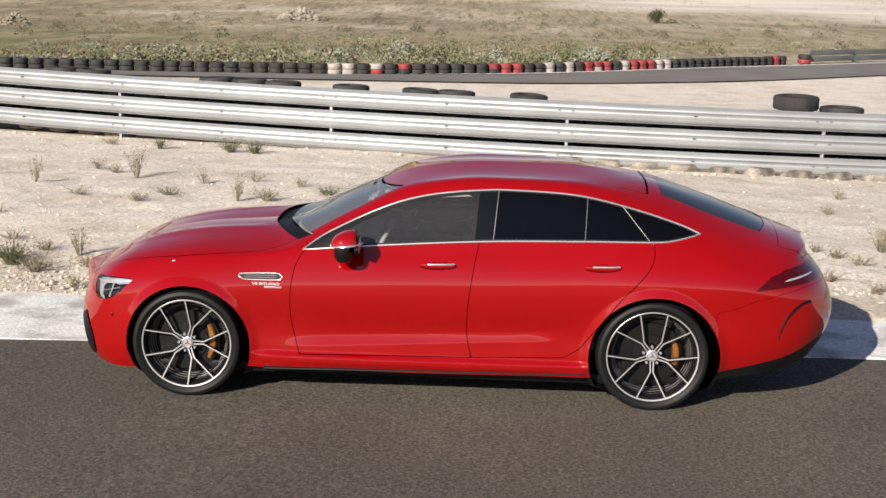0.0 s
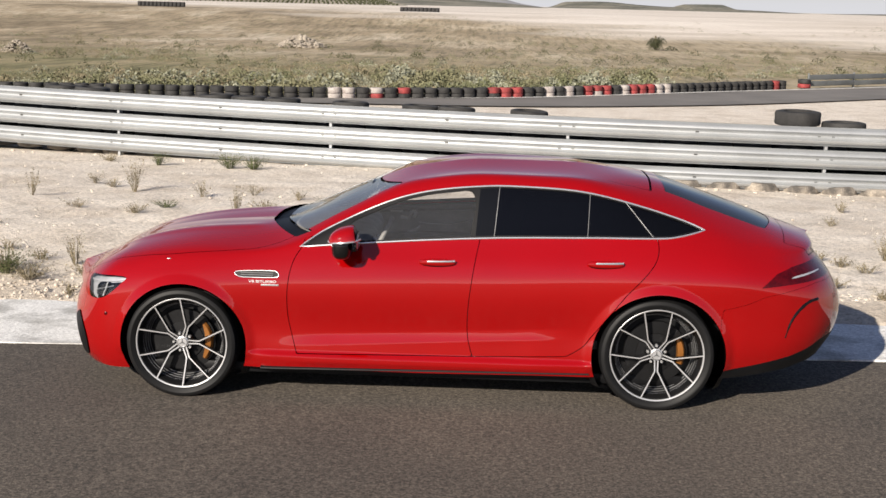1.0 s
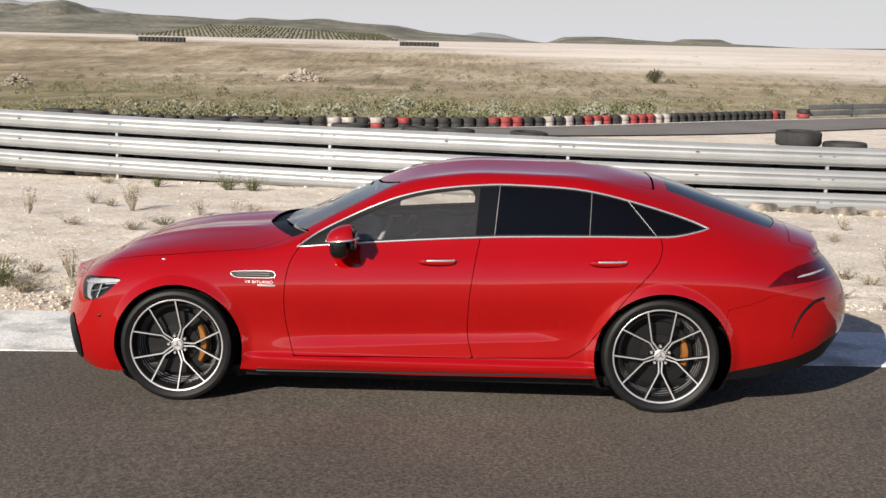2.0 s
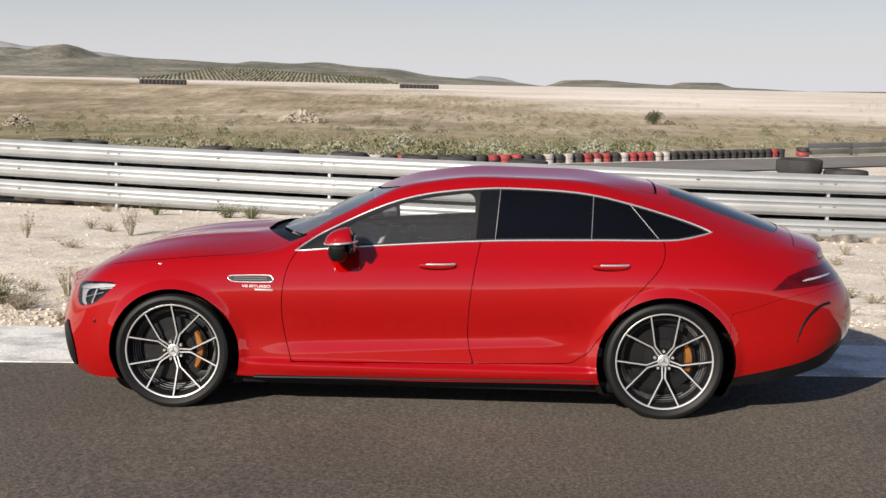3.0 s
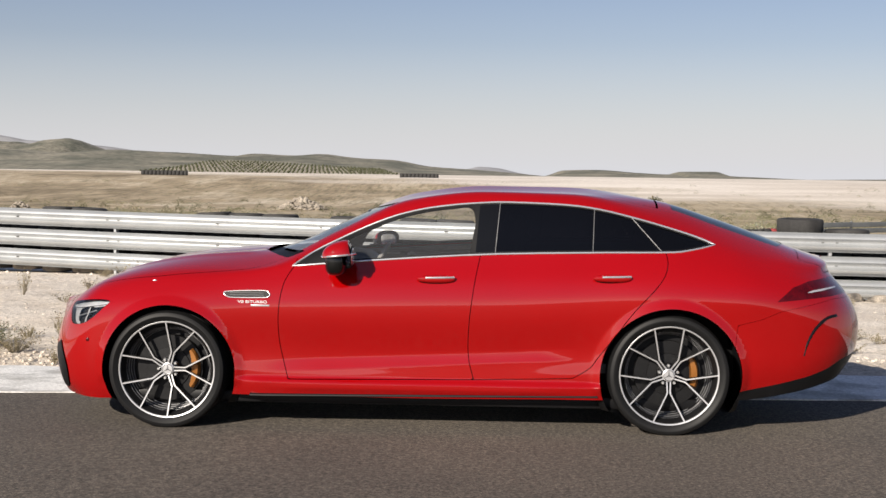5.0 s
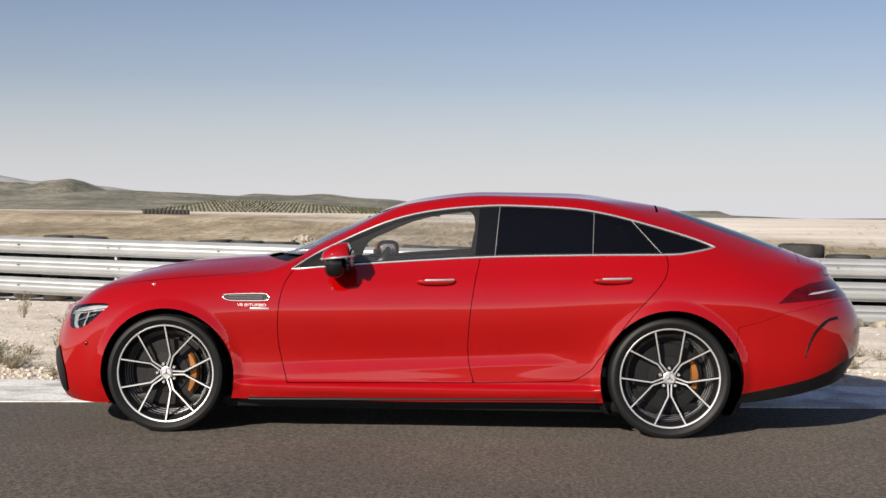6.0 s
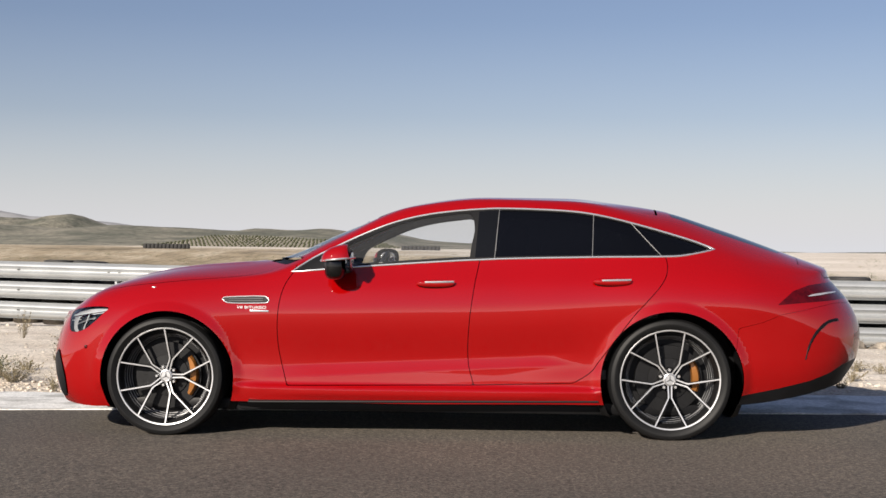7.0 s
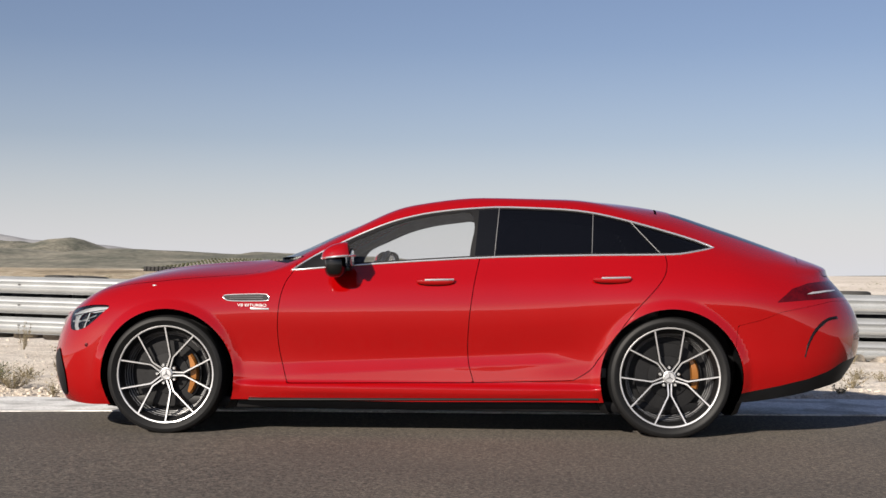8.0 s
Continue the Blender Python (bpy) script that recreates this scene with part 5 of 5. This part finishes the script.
def join_tyres(name, poses, label):
    """Many tyres as one mesh, where they stand too close or too far to be told apart."""
    me = TYRES["black"]
    v = np.array([p.co[:] for p in me.vertices])
    f = np.array([list(p.vertices) for p in me.polygons])
    V, F = [], []
    for k, m in enumerate(poses):
        a = np.array(m)
        V.append(v @ a[:3, :3].T + a[:3, 3])
        F.extend((f + k * len(v)).tolist())
    ob = mesh_object(name, np.concatenate(V), F, OLD_TYRE, smooth=True)
    return tagged(ob, label, "tyres", kind="stuff")


join_tyres("tyre_stacks", heap, "rows of old black tyres behind the guard rail")
for x, s, up in ((5.40, 1.16, 0.08), (6.15, 1.12, -0.07)):
    yy = float(rail_y(x)) + 0.6
    loose_tyre("black", x, yy, float(rail_at(x)[0].z) + 1.05 + up, "large black tyre lying on the stacked tyres", "tyres behind the guard rail", 1.0, s)


# ---- far track with its painted tyre wall ----
def wall_y(x):
    return pchip([-60, -19.3, -7.3, 0.4, 4.8, 15.7, 23.2, 70], [40, 43.5, 45.4, 48.6, 52.0, 62.1, 68.8, 112], x)


def far_near(x):
    return pchip([-60, -18.6, -6.5, 1.1, 9, 19.3, 70], [38.5, 41.2, 42.3, 43.4, 47.0, 55.3, 100], x)


def far_far(x):
    return pchip([-60, -12.9, -1.3, 12.6, 22.7, 70], [39.6, 44.3, 47.2, 58.0, 66.6, 110.5], x)


def far_strip(name, ya, yb, dz, mat, label, category):
    xs = np.linspace(-60, 70, 131)
    V, F = [], []
    for i, x in enumerate(xs):
        for f in (0, 0.5, 1):
            y = float(ya(x) + (yb(x) - ya(x)) * f)
            V.append((x, y, float(ground_z(x, y)) + dz))
    for i in range(len(xs) - 1):
        for k in (0, 1):
            F.append((3 * i + k, 3 * i + 3 + k, 3 * i + 4 + k, 3 * i + 1 + k))
    return tagged(mesh_object(name, V, F, mat), label, category, kind="structure")


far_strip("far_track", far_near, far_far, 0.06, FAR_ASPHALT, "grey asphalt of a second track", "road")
far_strip("far_kerb", far_far, lambda x: far_far(x) + 0.55, 0.075, KERB_PAINT, "pale kerb of the second track", "kerb")
PAINTED = ((-6.2, "w"), (-5.5, "w"), (-4.5, "w"), (-3.4, "r"), (0.6, "r"), (1.15, "r"), (3.0, "w"), (3.65, "w"), (5.0, "r"), (5.5, "r"), (6.5, "w"), (7.2, "r"), (7.95, "r"), (8.5, "w"), (15.3, "r"))
x, far_heap = -24.0, []
while x < 15.8:
    y = float(wall_y(x))
    slope = float(wall_y(x + 0.5) - wall_y(x - 0.5))
    near_paint = min(PAINTED, key=lambda q: abs(q[0] - x))
    code = near_paint[1] if abs(near_paint[0] - x) < 0.3 else "b"
    z0 = float(ground_z(x, y))
    if x < -18.5:
        far_heap.extend(pose(x, y, z0 + 0.13 + 0.235 * k) @ Matrix.Diagonal((0.92, 0.92, 1.18, 1)) for k in range(2))
        x += 0.60
        continue
    for k in range(2):
        c = {"b": "black", "r": "red", "w": "white"}[code]
        if k == 0 and code in "rw" and rng.random() < 0.55:
            c = rng.choice(["red", "black", "white"])
        loose_tyre(c, x, y, z0 + 0.13 + 0.235 * k, {"black": "worn black tyre in a track-side tyre wall", "red": "faded red painted tyre in the tyre wall", "white": "faded white painted tyre in the tyre wall"}[c], "tyre wall of the second track", 3.0, 0.92).scale.z *= 1.28
    x += 0.60 / math.hypot(1, slope)

join_tyres("tyre_wall_end", far_heap, "black tyres of the track-side tyre wall")
far_rail = new("guard_rail")
tagged(far_rail, "weathered grey guard rail along the second track", "guard rail")
for k in range(9):
    xa = 17.6 + 3.2 * k
    ya, yb = float(wall_y(xa)), float(wall_y(xa + 3.2))
    ang = math.degrees(math.atan2(yb - ya, 3.2))
    ln = math.hypot(yb - ya, 3.2)
    zc = float(ground_z(xa, ya))
    for z in (0.28, 0.62):
        part("beam", box(ln + 0.1, 0.09, 0.28, pose(xa + 1.6, (ya + yb) / 2, zc + z, 0, 0, ang), 0.04), FAR_STEEL, far_rail)
    part("post", box(0.1, 0.1, 0.9, pose(xa, ya + 0.1, zc + 0.4), 0.01), FAR_STEEL, far_rail)
loose_tyre("red", 17.3, float(wall_y(17.3)), float(ground_z(17.3, wall_y(17.3))) + 0.17, "faded red painted tyre at the rail's end", "tyre wall of the second track", 2, 1.1)
loose_tyre("black", 17.3, float(wall_y(17.3)), float(ground_z(17.3, wall_y(17.3))) + 0.42, "black tyre at the rail's end", "tyre wall of the second track", 2, 1.1)


# ---- stones, weeds, scrub ----
def join(name, pieces, mat, label, category, smooth=False):
    V, F, o = [], [], 0
    for v, f in pieces:
        V.append(v)
        F.extend((f + o).tolist())
        o += len(v)
    ob = mesh_object(name, np.concatenate(V), F, mat, smooth=smooth)
    return tagged(ob, label, category, kind="stuff")


def stone_shapes(count):
    out = []
    r = np.random.RandomState(3)
    for k in range(count):
        bm = bmesh.new()
        bmesh.ops.create_icosphere(bm, subdivisions=1, radius=1)
        v = np.array([x.co[:] for x in bm.verts]) * r.uniform(0.65, 1.2, (len(bm.verts), 1)) * (1, r.uniform(0.7, 1), r.uniform(0.45, 0.8))
        f = np.array([[x.index for x in t.verts] for t in bm.faces])
        bm.free()
        out.append((v, f))
    return out


STONES = stone_shapes(8)
rs = np.random.RandomState(11)


def scatter_stones(n, xr, yf, size, power=3.0):
    out = []
    for k in range(n):
        x = rs.uniform(*xr)
        y = yf(x)
        s = size[0] + (size[1] - size[0]) * rs.rand() ** power
        v, f = STONES[rs.randint(8)]
        a = rs.uniform(0, 6.28)
        c, n_ = math.cos(a), math.sin(a)
        w = v @ np.array([[c, n_, 0], [-n_, c, 0], [0, 0, 1]]) * s
        out.append((w + (x, y, float(ground_z(x, y)) + s * 0.15), f))
    return out


near_stones = scatter_stones(3000, (-9, 9), lambda x: kerb_far(x) + 0.03 + 11.0 * rs.rand() ** 1.6, (0.004, 0.030), 5)
near_stones += scatter_stones(5200, (-6, 6), lambda x: kerb_far(x) + 0.02 + 1.3 * rs.rand() ** 1.4, (0.005, 0.030), 3)
near_stones += scatter_stones(240, (-12, 12), lambda x: rail_y(x) - 0.25 + rs.uniform(-0.45, 0.1), (0.01, 0.05), 2)
join("stones", near_stones, PEBBLE, "loose pale limestone gravel", "stones")


def weed(x, y, height, spread, stems, green, label, name="weed"):
    """A tuft of thin bent stems with small leaves."""
    r = random.Random(int(x * 1000 + y * 77))
    root = Vector((x, y, float(ground_z(x, y)) - 0.01))
    V, F = [], []
    for k in range(stems):
        a, lean = r.uniform(0, 6.28), r.uniform(0.05, 1.0) * spread * 1.3
        h = height * r.uniform(0.45, 1.0)
        tip = root + Vector((math.cos(a) * lean, math.sin(a) * lean, h))
        start_p = root + Vector((math.cos(a), math.sin(a), 0)) * spread * 0.15
        midp = start_p.lerp(tip, 0.5) + Vector((0, 0, h * 0.12))
        s = Vector((-math.sin(a), math.cos(a), 0)) * (0.0016 + 0.0012 * r.random())
        up = Vector((0, 0.002, 0))
        o = len(V)
        for p, w in ((start_p, 1.0), (midp, 0.8), (tip, 0.3)):
            V += [p - s * w, p + s * w, p + up * w]
        for q in (0, 3):
            F += [(o + q, o + q + 1, o + q + 4, o + q + 3), (o + q + 1, o + q + 2, o + q + 5, o + q + 4), (o + q + 2, o + q, o + q + 3, o + q + 5)]
        for j in range(9):
            c = start_p.lerp(tip, r.uniform(0.25, 1.0)) + Vector((0, 0, h * 0.05))
            d = Vector((r.uniform(-1, 1), r.uniform(-1, 1), r.uniform(0, 1))).normalized() * r.uniform(0.012, 0.03) * (0.6 + height)
            n = d.cross(Vector((r.uniform(-1, 1), r.uniform(-1, 1), 1))).normalized() * d.length * 0.3
            o = len(V)
            V += [c, c + d * 0.5 + n, c + d, c + d * 0.5 - n]
            F.append((o, o + 1, o + 2, o + 3))
    ob = mesh_object(name, V, F, WEED_GREEN if green else STRAW)
    return tagged(ob, label, "weed", "weeds on the gravel")


for x, y, h, w, n, g in ((-4.1, 3.1, 0.22, 0.28, 70, 0), (-3.9, 3.5, 0.14, 0.15, 40, 0), (-3.5, 3.3, 0.34, 0.10, 34, 0), (-5.4, 7.5, 0.38, 0.10, 26, 0), (-5.1, 9.2, 0.16, 0.14, 30, 0),
                         (-4.3, 8.3, 0.45, 0.16, 36, 0), (-2.6, 6.5, 0.36, 0.10, 26, 0), (-2.25, 6.6, 0.18, 0.22, 60, 0), (-3.5, 6.8, 0.10, 0.18, 50, 1), (-3.75, 6.3, 0.13, 0.20, 44, 0),
                         (-3.75, 11.9, 0.26, 0.26, 110, 1), (-3.35, 11.8, 0.24, 0.26, 100, 1), (-5.9, 12.6, 0.16, 0.22, 60, 0), (-4.95, 12.1, 0.22, 0.18, 60, 1), (-4.7, 8.7, 0.14, 0.16, 36, 0),
                         (-3.3, 7.9, 0.22, 0.14, 26, 0), (-2.7, 8.3, 0.14, 0.16, 26, 0), (-2.05, 7.9, 0.16, 0.14, 24, 0), (-4.55, 6.6, 0.12, 0.2, 36, 0), (4.5, 4.6, 0.28, 0.13, 40, 0), (3.95, 4.2, 0.12, 0.15, 36, 0),
                         (4.1, 3.9, 0.10, 0.2, 36, 0), (3.8, 4.5, 0.12, 0.1, 24, 0), (-1.6, 7.2, 0.12, 0.22, 50, 1), (-4.4, 4.0, 0.12, 0.2, 40, 0), (3.9, 2.6, 0.10, 0.12, 30, 0), (3.3, 2.3, 0.10, 0.1, 26, 0), (-3.2, 2.2, 0.12, 0.1, 26, 0), (-5.0, 5.2, 0.12, 0.12, 24, 0), (-3.75, 2.75, 0.17, 0.26, 90, 0), (-4.05, 3.0, 0.22, 0.28, 110, 1), (-3.3, 2.95, 0.14, 0.16, 50, 0), (-2.9, 4.9, 0.12, 0.16, 40, 0), (3.6, 3.1, 0.10, 0.14, 36, 0), (4.35, 3.4, 0.14, 0.16, 44, 1), (4.9, 5.6, 0.13, 0.16, 40, 0), (5.2, 9.0, 0.2, 0.12, 24, 0), (4.6, 7.2, 0.16, 0.12, 24, 0)):
    weed(x, y, h, w, n, g, "low green weed on the gravel" if g else "dry straw-coloured weed on the gravel")


def clump(x, y, z, w, h, leaves, r):
    """A rough scrub clump out of small leaf blades."""
    a = r.rand(leaves) * 6.283
    rad = np.sqrt(r.rand(leaves)) * w
    t = r.rand(leaves) ** 0.8
    px, py = x + np.cos(a) * rad * (1 - 0.5 * t), y + np.sin(a) * rad * (1 - 0.5 * t)
    pz = z + t * h * (1 - 0.55 * (rad / w) ** 2)
    s = (0.08 + 0.11 * r.rand(leaves)) * (w + h) * 0.5
    d = r.normal(size=(leaves, 3)) + (0, 0, 0.6)
    d /= np.linalg.norm(d, axis=1, keepdims=True)
    e = np.cross(d, r.normal(size=(leaves, 3)))
    e /= np.linalg.norm(e, axis=1, keepdims=True) + 1e-9
    c = np.stack([px, py, pz], 1)
    V = np.stack([c - e * s[:, None] * 0.35, c + d * s[:, None] * 0.5 - e * 0, c + e * s[:, None] * 0.35, c - d * s[:, None] * 0.5], 1).reshape(-1, 3)
    V[:, 2] = np.maximum(V[:, 2], z - 0.05)
    return V, np.arange(leaves * 4).reshape(-1, 4)


green, pale_p, dry_p = [], [], []
for k in range(17000):
    f = rs.rand()
    y = 46 + 190 * f ** 1.35
    half = (y + 9) * 0.36 + 2
    x = rs.uniform(-half, half) - 0.037 * y
    if y < float(wall_y(x)) + 1.2:
        continue
    dense = noise.noise(Vector((x * 0.05, y * 0.05, 7.0)))
    lush = 1 - np.clip((y - 60) / 50, 0, 1)
    if dense * 1.6 + 0.30 * lush < rs.uniform(-0.25, 0.75):
        continue
    z = float(ground_z(x, y)) - 0.05
    w = rs.uniform(0.2, 0.85) * rs.uniform(0.6, 1.2)
    c = clump(x, y, z, w, w * rs.uniform(0.35, 0.75), 90 if y < 90 else 34, rs)
    pick = rs.rand()
    (pale_p if pick < 0.14 * (0.3 + lush) else green if pick < 0.6 else dry_p).append(c)
bushes = []
for k in range(300):
    y = 52 + 125 * rs.rand()
    half = (y + 9) * 0.36 + 2
    x = rs.uniform(-half, half) - 0.037 * y
    if y < float(wall_y(x)) + 2:
        continue
    w = rs.uniform(0.35, 0.95)
    bushes.append(clump(x, y, float(ground_z(x, y)) - 0.05, w, w * rs.uniform(0.6, 1.0), 90, rs))
for k in range(150):
    x = rs.uniform(-17, 10)
    y = float(wall_y(x)) + 1.5 + 12 * rs.rand() ** 1.5
    w = rs.uniform(0.5, 1.25)
    (pale_p if k % 3 == 0 else green).append(clump(x, y, float(ground_z(x, y)) - 0.05, w, w * rs.uniform(0.6, 0.9), 240, rs))
join("dark_bushes", bushes, OLIVE_LEAF, "scattered low dark green bushes on the plain", "bushes")
join("scrub", green, SCRUB, "low green scrub on open land", "scrub")
join("pale_scrub", pale_p, PALE_SCRUB, "pale grey-green scrub clumps", "scrub")
join("dry_grass", dry_p, DRY_GRASS, "dry straw-coloured grass tufts", "grass")

# a lone small tree and its low neighbour
tree = new("small_tree")
tagged(tree, "small dark green tree alone on the plain", "tree")
tx, ty = 20.6, 158.0
tz = float(ground_z(tx, ty))
part("trunk", tube([(tx, ty, tz - 0.3), (tx + 0.1, ty, tz + 0.8), (tx - 0.1, ty, tz + 1.8)], [0.22, 0.16, 0.08], 8), DRY_STEM, tree)
crown = [clump(tx + 1.9, ty, tz - 0.1, 1.3, 0.7, 200, rs)]
for k in range(30):
    a, q, up = rs.uniform(0, 6.28), rs.uniform(0.2, 1.0), rs.uniform(-1, 1)
    reach = 0.95 * q * math.sqrt(1 - 0.8 * up * up)
    crown.append(clump(tx + math.cos(a) * reach, ty + math.sin(a) * reach, tz + 0.55 + up * 0.85 * q, rs.uniform(0.45, 0.75), rs.uniform(0.6, 0.9), 150, rs))
V, F, o = [], [], 0
for v, f in crown:
    V.append(v)
    F.extend((f + o).tolist())
    o += len(v)
mesh_object("crown", np.concatenate(V), F, DARK_LEAF, tree)


def rubble(name, x, y, w, h, n, label):
    out = []
    for k in range(n):
        a, q = rs.uniform(0, 6.28), math.sqrt(rs.rand())
        s = rs.uniform(0.12, 0.42) * w / 3
        v, f = STONES[rs.randint(8)]
        px, py = x + math.cos(a) * q * w, y + math.sin(a) * q * w * 0.6
        out.append((v * s + (px, py, float(ground_z(px, py)) + h * (1 - q) ** 0.9 + rs.uniform(-0.1, 0.1)), f))
    return join(name, out, RUBBLE, label, "rubble")


rubble("rubble_heap", -20.3, 132.0, 2.7, 1.25, 420, "heap of pale broken limestone on the plain")
rubble("rubble_heap", -36.4, 92.0, 1.3, 1.0, 160, "small heap of pale rubble")


# ---- distance ----
def ridge(name, dist, x0, x1, crest, mat, label, depth=300, steps=160, rough=0.12):
    """A long hill: crest(x) gives its height; the slopes fall to the plain."""
    V, F = [], []
    prof = [(-1.0, 0.0), (-0.6, 0.30), (-0.3, 0.68), (-0.1, 0.94), (0, 1.0), (0.3, 0.8), (1.0, 0.0)]
    for i, x in enumerate(np.linspace(x0, x1, steps)):
        h = max(0.0, float(crest(x)))
        for d, k in prof:
            bump = 1 + rough * noise.fractal(Vector((x / dist * 14, d * 3, dist * 0.01)), 1.0, 2.0, 5)
            V.append((x, dist + d * depth, 0.3 + h * k * bump - (0.6 if k == 0 else 0)))
    w = len(prof)
    F = [(i * w + k, (i + 1) * w + k, (i + 1) * w + k + 1, i * w + k + 1) for i in range(steps - 1) for k in range(w - 1)]
    return tagged(mesh_object(name, V, F, mat, smooth=True), label, "hill", kind="structure")


def crest(xs, hs):
    """A skyline through a few heights, level with the plain at both ends."""
    return lambda x: pchip(xs, hs, np.clip(x, xs[0], xs[-1]))


# the two farthest ridges carry their haze in the material colour
ridge("far_mountains", 3600, -2600, -850, crest([-2600, -2100, -1700, -1500, -1367, -1288, -1209, -1131, -1005, -940, -850], [40, 110, 96, 112, 92, 80, 78, 71, 57, 40, 0]), HAZED_HILL, "mountains on the horizon with blue-grey haze in their colour", rough=0.05)
ridge("far_peak", 3600, -180, 130, crest([-180, -116, -69, -39, 8, 70, 130], [0, 11, 18, 24, 21, 8, 0]), HAZED_HILL, "peak on the horizon with pale haze in its colour", rough=0.05)
ridge("hills", 2300, -1500, -600, crest([-1500, -1300, -1100, -960, -854, -814, -784, -758, -733, -713, -698, -660, -600], [30, 52, 44, 54, 50, 45, 52, 55, 51, 43, 38, 28, 0]), HILL, "dry olive-brown hills", 420, 260)
ridge("low_hills", 1250, -900, 60, crest([-900, -700, -560, -460, -422, -367, -312, -246, -232, -192, -165, -138, -94, -62, -13, 20, 60], [10, 24, 22, 20, 17, 20.4, 19, 16.4, 18.4, 17, 18.8, 16, 13.6, 8.5, 5.8, 3.4, 0]), HILL, "low dry hills behind the plain", 330, 320, 0.06)
ridge("mesa", 1700, 40, 460, crest([40, 66, 91, 135, 186, 232, 240, 287, 296, 345, 400, 460], [0, 1, 8.7, 10, 7, 5.4, 9, 9.6, 5, 3, 1, 0]), HILL, "flat-topped low hills on the horizon", 200, 220, 0.05)
ridge("side_hills", 1900, 420, 1600, crest([420, 700, 900, 1100, 1300, 1600], [0, 6, 12, 8, 16, 0]), HILL, "low dry hills beside the plain", 250)

# olive grove in rows on the slope
grove = []
for i in range(58):
    for j in range(9):
        x, y = -176 + i * 2.25 + j * -3.0, 640 + j * 22
        edge = max(0.0, (i - 22) / 36)
        z = 1.0 + (0.4 + j * 0.80) * (1 - 0.55 * edge) * min(1.0, 0.25 + (i + 2) / 14)
        v, f = STONES[(i * 7 + j * 3) % 8]
        grove.append((v * (1.0, 1.0, 1.5) * rs.uniform(0.6, 0.85) + (x + rs.uniform(-0.3, 0.3), y, z + 0.3), f))
join("olive_grove", grove, DARK_LEAF, "rows of dark olive trees on a far slope", "trees")
V, F = [], []
for i in range(60):
    x = -190 + i * 2.55
    edge = max(0.0, (i - 22) / 37)
    k = (1 - 0.55 * edge) * min(1.0, 0.1 + i / 12) * (1 if i < 58 else 0.2)
    V += [(x, 600, -0.2), (x + 3, 640, 0.9 + 0.2 * k), (x - 24, 840, 0.8 + 6.8 * k), (x - 36, 1000, -0.5)]
F = [(4 * i + k, 4 * i + 4 + k, 4 * i + 5 + k, 4 * i + 1 + k) for i in range(59) for k in range(3)]
tagged(mesh_object("grove_slope", V, F, GROVE_SOIL, smooth=True), "dry earth slope under the olive grove", "hill", kind="structure")

for x, y, ln, label in ((-66.0, 256.0, 10.0, "long dark tyre barrier far out on the plain"), (-14.6, 262.0, 8.0, "dark tyre barrier far out on the plain")):
    bar_thing = new("tyre_barrier")
    tagged(bar_thing, label, "tyre barrier")
    bar_thing.matrix_basis = pose(x, y, float(ground_z(x, y)))
    n = int(ln / 0.8)
    for k in range(n):
        t = new("tyre", TYRES["black"])
        t.parent = bar_thing
        t.matrix_basis = pose(-ln / 2 + 0.8 * k, rng.uniform(-0.1, 0.1), 0.42, 0, 0, 0) @ Matrix.Diagonal((1.35, 1.35, 4.6, 1))
